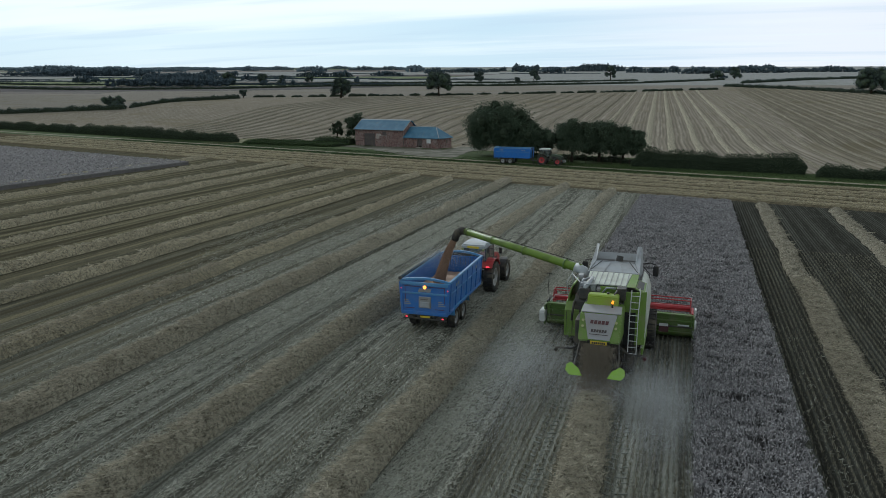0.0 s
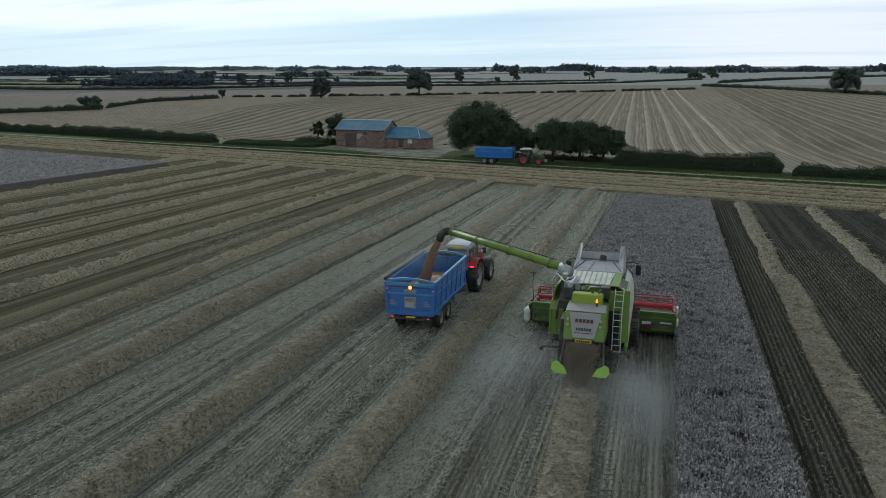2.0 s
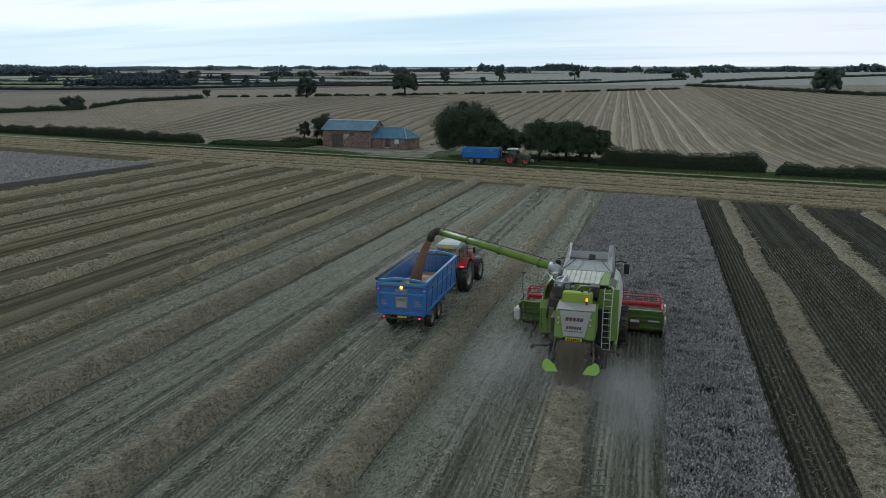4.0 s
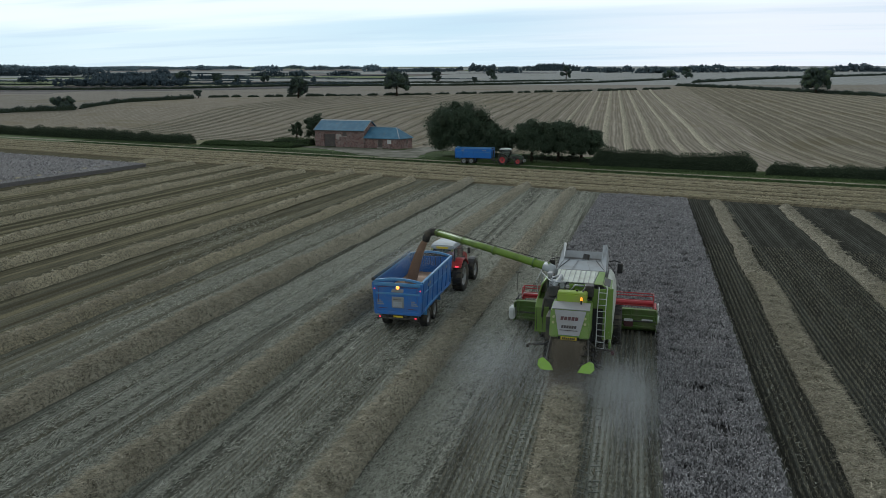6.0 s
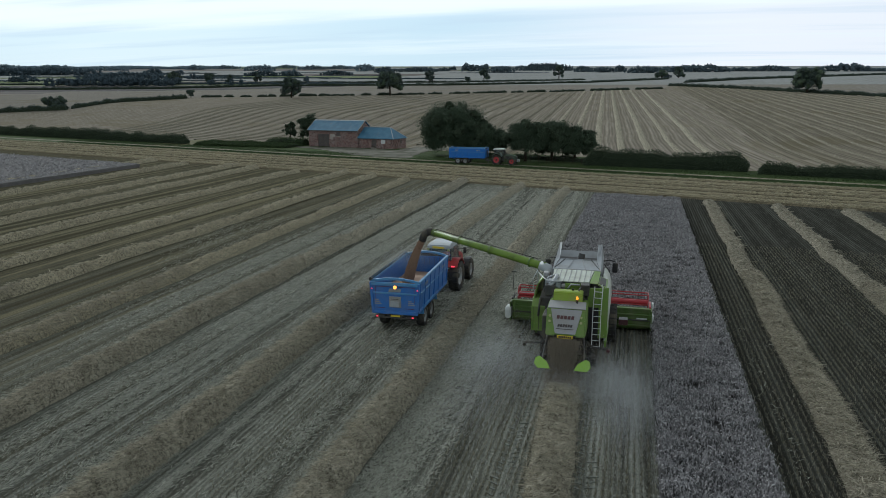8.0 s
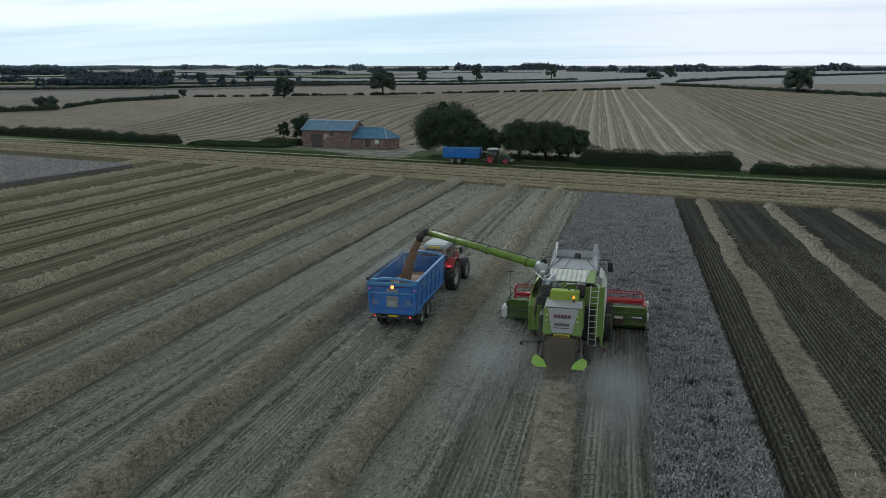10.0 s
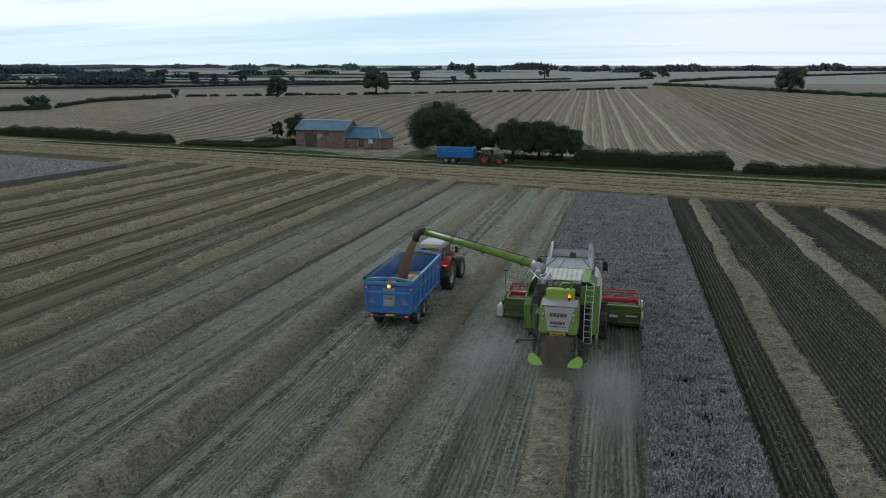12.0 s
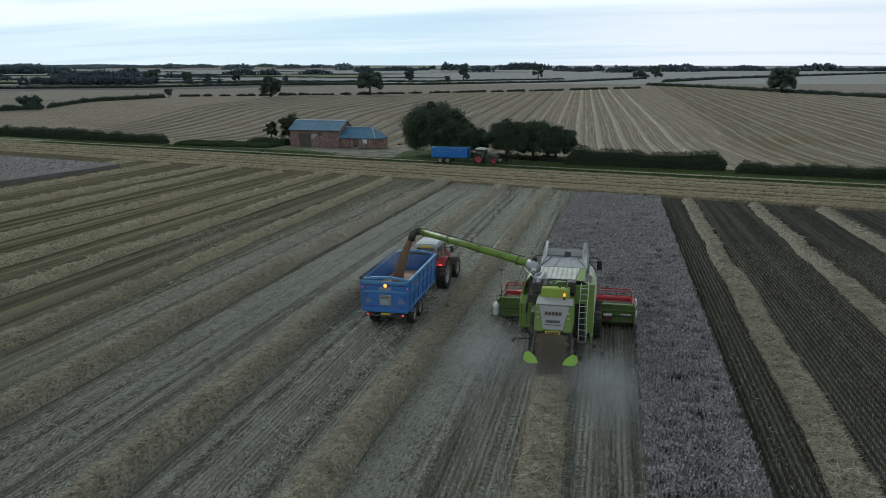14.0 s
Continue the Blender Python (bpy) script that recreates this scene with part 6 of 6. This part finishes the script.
        add_wheel(ob, sgn * 0.92, 1.1, 0.92, 0.58, rim, 18, "rear_wheel", sgn)
        add_wheel(ob, sgn * 0.92, 3.9, 0.68, 0.48, rim, 16, "front_wheel", sgn)
        arm = part("mirror_arm", Shape().tube([(sgn * 0.74, 2.2, 2.3), (sgn * 1.12, 2.3, 2.35)], 0.02, 6), BLACK, ob)
        part("mirror", Shape().box(sgn * 1.12 - 0.09, sgn * 1.12 + 0.09, 2.26, 2.34, 2.05, 2.42), BLACK, arm, bevel=0.02)
        part("step", Shape().box(sgn * 0.55, sgn * 0.85, 2.3, 2.6, 0.55, 0.6), DARK, ob)
    return ob


build_tractor(TRAILER @ pose(0.30, 7.95, 0, 0, 0, -3.0) @ Matrix.Diagonal((1.08, 1.08, 1.08, 1)), TRACTOR_RED, RIM, ROOF_GREY, "red tractor with pale cab roof drawing the trailer")
# the second outfit waits on the track by the trees
WAIT = pose(-33.4, 127.2, 0, 0, 0, -93.5)
build_trailer(WAIT, BLUE_BRIGHT, BLUE_LIGHT, "bright blue grain trailer parked beside the track", lights=False)
build_tractor(WAIT @ pose(0.0, 7.6, 0), TRACTOR_GREEN, RIM_RED, WHITE, "dark green tractor with red wheels parked on the track", lit=False)


def falling(name, start, end, r0, r1, count, size, mat, label, seed, sag=0.0, category="grain"):
    """Grain or chaff in the air: many small pieces along a falling column."""
    rng = np.random.default_rng(seed)
    t = rng.random(count) ** 0.9
    a, b = np.array(start), np.array(end)
    c = a + (b - a) * t[:, None]
    c[:, 2] += sag * t * (1 - t)
    rad = (r0 + (r1 - r0) * t)[:, None]
    d = rng.normal(size=(count, 3)) * (1, 1, 0.2)
    d /= np.linalg.norm(d, axis=1, keepdims=True)
    c = c + d * rad * np.sqrt(rng.random((count, 1)))
    way = (b - a) / np.linalg.norm(b - a) * (size * rng.uniform(0.8, 2.2, count))[:, None]
    v, f = strands(c, way, size * rng.uniform(0.25, 0.6, count), rng)
    return tagged(new(name, array_mesh(name, v, f, mat)), label, category, kind="stuff")


falling("grain_stream", (-11.88, 36.6, 4.5), (-12.45, 35.5, 2.2), 0.16, 0.34, 26000, 0.05, m_stream, "stream of brown grain pouring from the spout", 3, sag=1.1)


def chaff_curtain():
    rng = np.random.default_rng(9)
    n = 30000
    t = rng.random(n)
    x = -3.12 + rng.normal(size=n) * 0.25 * (1 + 0.25 * t)
    y = 28.95 - 0.9 * t + rng.normal(size=n) * 0.16
    z = 2.05 - 2.0 * t ** 1.3
    base = np.stack([x, y, np.maximum(z, 0.05)], 1)
    way = np.stack([rng.normal(size=n) * 0.05, -0.10 + rng.normal(size=n) * 0.05, -rng.uniform(0.05, 0.2, n)], 1)
    way[:, 2] = np.maximum(way[:, 2], -base[:, 2])
    v, f = strands(base, way, rng.uniform(0.006, 0.015, n), rng)
    tagged(new("straw_discharge", array_mesh("straw_discharge", v, f, m_chop)), "brown straw and chaff dropping behind the combine", "chaff", kind="stuff")


chaff_curtain()


def dust_cloud(spots, seed):
    """Dust in the air: fine specks, thinning outwards. spots: centre, spread, count."""
    rng = np.random.default_rng(seed)
    cs = []
    for c, spread, count in spots:
        p = rng.normal(size=(count, 3)) * np.array(spread) + np.array(c)
        p[:, 2] = np.abs(p[:, 2]) + 0.05
        p[:, 0] += (ripple(p[:, 1] / 0.8, p[:, 2] / 0.5, seed) - 0.5) * 0.8
        cs.append(p)
    c = np.concatenate(cs)
    n = len(c)
    v, f = strands(c, rng.normal(size=(n, 3)) * 0.0055, rng.uniform(0.0035, 0.007, n), rng)
    tagged(new("dust_cloud", array_mesh("dust_cloud", v, f, m_dust)), "pale dust drifting behind the combine", "dust", kind="stuff")


m_dust = blades("dust", (0.62, 0.63, 0.635), (0.54, 0.55, 0.555), (0.70, 0.71, 0.715), 1.0)
dust_cloud((((-0.7, 28.3, 0.5), (0.9, 1.0, 0.6), 150000), ((-0.4, 25.6, 0.4), (0.8, 1.8, 0.5), 160000), ((-6.2, 30.0, 0.5), (1.2, 1.8, 0.55), 290000), ((-6.4, 26.0, 0.2), (1.0, 2.4, 0.25), 90000), ((-3.1, 27.4, 0.4), (1.0, 0.8, 0.4), 50000), ((-13.2, 37.5, 3.1), (0.8, 1.0, 0.4), 50000), ((-16.5, 42.0, 0.8), (1.8, 4.0, 0.5), 90000)), 15)

# ---- the barn ----
def brick_mat():
    n = Nodes("old_brick", 0.9, 0.0, 0.1)
    p = n.place(local=True)
    b = n.node("ShaderNodeTexBrick")
    n.put(n.map(p, (1, 1, 1)), b.inputs["Vector"])
    sep = n.node("ShaderNodeSeparateXYZ")
    n.put(p, sep.inputs[0])
    flat = n.node("ShaderNodeCombineXYZ")
    n.put(n.math("ADD", sep.outputs[0], sep.outputs[1]), flat.inputs[0]), n.put(sep.outputs[2], flat.inputs[1])
    n.put(flat.outputs[0], b.inputs["Vector"])
    b.inputs["Color1"].default_value, b.inputs["Color2"].default_value, b.inputs["Mortar"].default_value = (0.25, 0.125, 0.105, 1), (0.155, 0.085, 0.078, 1), (0.26, 0.23, 0.21, 1)
    b.inputs["Scale"].default_value, b.inputs["Mortar Size"].default_value = 1.0, 0.012
    b.inputs["Brick Width"].default_value, b.inputs["Row Height"].default_value = 0.225, 0.075
    big, mid = n.noise(p, 0.45, 5, 0.65), n.noise(p, 2.2, 5, 0.7)
    c = n.mix(n.math("MULTIPLY", n.step(big, 0.46, 0.62), 0.65), b.outputs[0], (0.27, 0.215, 0.20))
    c = n.mix(n.math("MULTIPLY", n.step(mid, 0.46, 0.60), 0.7), c, (0.07, 0.042, 0.040))
    n.bump(b.outputs[1], 0.01, -0.5)
    return n.done(c)


def roof_mat():
    n = Nodes("blue_roof_sheet", 0.6, 0.0, 0.3)
    p = n.place(local=True)
    wave = n.node("ShaderNodeTexWave", wave_type="BANDS", bands_direction="X")
    n.put(p, wave.inputs["Vector"])
    wave.inputs["Scale"].default_value = 0.314 / 0.5
    big = n.noise(n.map(p, (0.7, 0.25, 1)), 1.0, 5, 0.65)
    rust = n.noise(n.map(p, (2.0, 0.4, 1), shift=(3, 8, 0)), 1.0, 5, 0.7)
    c = n.mix(n.step(big, 0.35, 0.65), (0.045, 0.125, 0.205), (0.072, 0.170, 0.250))
    c = n.mix(n.math("MULTIPLY", n.step(rust, 0.55, 0.75), 0.5), c, (0.16, 0.17, 0.165))
    n.bump(wave.outputs[0], 0.025, 0.45)
    return n.done(c)


BRICK, ROOF = brick_mat(), roof_mat()
PLANK = painted("weathered_planks", (0.085, 0.072, 0.07), 0.85, dust=0.3)
LIMEWASH = patchy("worn_limewash", (0.42, 0.38, 0.34), (0.30, 0.26, 0.23), 2.0)


def build_barn():
    ob = thing("barn", "old brick barn with blue sheet roof and a lower hipped wing", "barn", at=pose(-78.2, 161.4, 0, 0, 0, -12.0))
    L, D, E, R = 14.2, 6.2, 3.95, 6.15
    # walls with the doorway cut out
    part("front_wall", Shape().box(0, 2.7, 0, 0.35, -0.1, E).box(6.0, L, 0, 0.35, -0.1, E).box(2.7, 6.0, 0, 0.35, 3.05, E), BRICK, ob, "weathered red brick wall")
    part("back_wall", Shape().box(0, L, D - 0.35, D, -0.1, E), BRICK, ob)
    for x in (0.0, L - 0.35):
        part("gable_wall", Shape().prism([(0.35, -0.1), (D - 0.35, -0.1), (D - 0.35, E), (D / 2, R - 0.12), (0.35, E)], x, x + 0.35, "x"), BRICK, ob, "brick gable wall")
    roof = part("roof", Shape().prism([(-0.3, E - 0.12), (D / 2, R), (D + 0.3, E - 0.12), (D + 0.3, E + 0.0), (D / 2, R + 0.14), (-0.3, E + 0.0)], -0.25, L + 0.25, "x"), ROOF, ob, "blue profiled sheet roof")
    part("ridge_cap", Shape().prism([(D / 2 - 0.3, R - 0.03), (D / 2, R + 0.2), (D / 2 + 0.3, R - 0.03)], -0.27, L + 0.27, "x"), SILVER, roof)
    for x in (-0.3, L + 0.22):
        part("barge_board", Shape().prism([(-0.32, E - 0.16), (D / 2, R - 0.02), (D / 2, R + 0.2), (-0.32, E + 0.06)], x, x + 0.07, "x"), LIMEWASH, roof)
    part("gutter", Shape().tube([(-0.2, -0.36, E - 0.1), (L + 0.2, -0.36, E - 0.1)], 0.07, 8), DARK, roof)
    for i, (x0, x1) in enumerate(((2.75, 4.33), (4.37, 5.95))):
        d = part("barn_door", Shape().box(x0, x1, 0.08, 0.15, 0.05, 3.0), PLANK, ob, "weathered grey plank door")
        for k in range(6):
            a = x0 + 0.02 + k * 0.26
            part("plank", Shape().box(a, a + 0.24, 0.05, 0.09, 0.06, 2.98), PLANK, d)
        part("brace", Shape().box(x0 + 0.05, x1 - 0.05, 0.02, 0.06, 2.2, 2.35), PLANK, d)
        part("brace", Shape().box(x0 + 0.05, x1 - 0.05, 0.02, 0.06, 0.5, 0.65), PLANK, d)
    part("limewash_patch", Shape().prism([(6.1, 1.9), (6.9, 1.7), (7.2, 2.3), (7.9, 2.5), (7.7, 3.0), (6.3, 3.0)], -0.008, 0.004, "y"), LIMEWASH, ob, "worn patch of limewash")
    w = part("window", Shape().box(8.2, 9.3, -0.04, 0.02, 2.6, 3.5), PLANK, ob, "small boarded window")
    part("sill", Shape().box(8.1, 9.4, -0.08, 0.02, 2.5, 2.6), LIMEWASH, w)
    # lower wing, hipped at its end
    wing = part("wing_front_wall", Shape().box(L, 18.0, 0.1, 0.45, -0.1, 2.35).box(19.3, 23.8, 0.1, 0.45, -0.1, 2.35).box(18.0, 19.3, 0.1, 0.45, 2.05, 2.35), BRICK, ob, "brick wall of the lower wing")
    part("wing_end_wall", Shape().box(23.45, 23.8, 0.45, 6.0, -0.1, 2.35), BRICK, ob)
    part("wing_back_wall", Shape().box(L, 23.45, 5.65, 6.0, -0.1, 2.35), BRICK, ob)
    z, h = 2.35, 4.75
    v = [(L, -0.2, z), (24.1, -0.2, z), (24.1, 6.3, z), (L, 6.3, z), (L, 3.05, h), (21.4, 3.05, h)]
    v += [(x, y, q - 0.12) for x, y, q in v]
    wr = part("wing_roof", Shape().add(v, [(0, 1, 5, 4), (1, 2, 5), (2, 3, 4, 5), (0, 4, 10, 6), (3, 9, 10, 4), (6, 10, 11, 7), (7, 11, 8), (8, 11, 10, 9), (0, 6, 7, 1), (1, 7, 8, 2), (2, 8, 9, 3)]), ROOF, ob, "blue hipped sheet roof")
    part("hip_cap", Shape().tube([(21.4, 3.05, h + 0.03), (24.05, -0.15, z + 0.04)], 0.09, 6), SILVER, wr)
    part("hip_cap", Shape().tube([(21.4, 3.05, h + 0.03), (24.05, 6.25, z + 0.04)], 0.09, 6), SILVER, wr)
    part("ridge_cap", Shape().tube([(L + 0.1, 3.05, h + 0.03), (21.4, 3.05, h + 0.03)], 0.09, 6), SILVER, wr)
    part("wing_door", Shape().box(18.05, 19.25, 0.2, 0.27, 0.4, 2.0), PLANK, ob, "dark plank stable door")
    part("door_step", Shape().box(18.0, 19.35, -0.3, 0.1, -0.1, 0.22), LIMEWASH, ob, "pale stone step")
    sign = part("white_board", Shape().box(20.6, 21.7, 0.05, 0.098, 1.15, 2.1), WHITE, ob, "white notice board")
    part("end_window", Shape().box(23.79, 23.83, 3.4, 4.1, 1.1, 1.9), PLANK, ob)
    part("drainpipe", Shape().tube([(L + 0.08, -0.05, 2.3), (L + 0.08, -0.05, 0.05)], 0.05, 8), DARK, ob)


build_barn()

# ---- small things along the track ----
def build_fence():
    ob = thing("fence", "old wooden post and wire fence beneath the roadside trees", "fence")
    post = Shape().tube([(0, 0, -0.2), (0, 0, 1.15)], [0.06, 0.05], 7).mesh("post", m_bark)
    spots = along([(-24.5 + 1.6 * i, 127.2 + 0.1 * math.sin(i * 2.1)) for i in range(11)])
    for i, (x, y) in enumerate(spots):
        part("post", post, None, ob, at=pose(x, y, 0, 3 * math.sin(i * 1.7), 3 * math.cos(i * 2.3), 0))
    for z in (0.45, 0.8, 1.08):
        part("wire", Shape().tube([(x, y, z) for x, y in spots], 0.008, 4), DARK, ob)


build_fence()


def grass_tufts():
    """Grass and weeds along the verges, thick at the hedge foot."""
    rng = np.random.default_rng(21)
    m = 46000
    x = rng.uniform(-150, 62, m)
    s = np.where(rng.random(m) < 0.55, rng.normal(117.0, 1.0, m), rng.uniform(121, 126.5, m))
    keep = (np.abs(s - 119.75) > 0.85) & ~((x > -58) & (x < -43) & (s > 120))
    x, s = x[keep], s[keep]
    m = len(x)
    base = np.stack([x, s - LEAN * x, np.full(m, -0.02)], 1)
    way = np.stack([rng.normal(size=m) * 0.12, rng.normal(size=m) * 0.12, rng.uniform(0.08, 0.28, m)], 1)
    v, f = strands(base, way, rng.uniform(0.05, 0.13, m), rng)
    tagged(new("verge_grass", array_mesh("verge_grass", v, f, m_leaf_bank)), "uneven green grass along the track", "grass", kind="stuff")


grass_tufts()
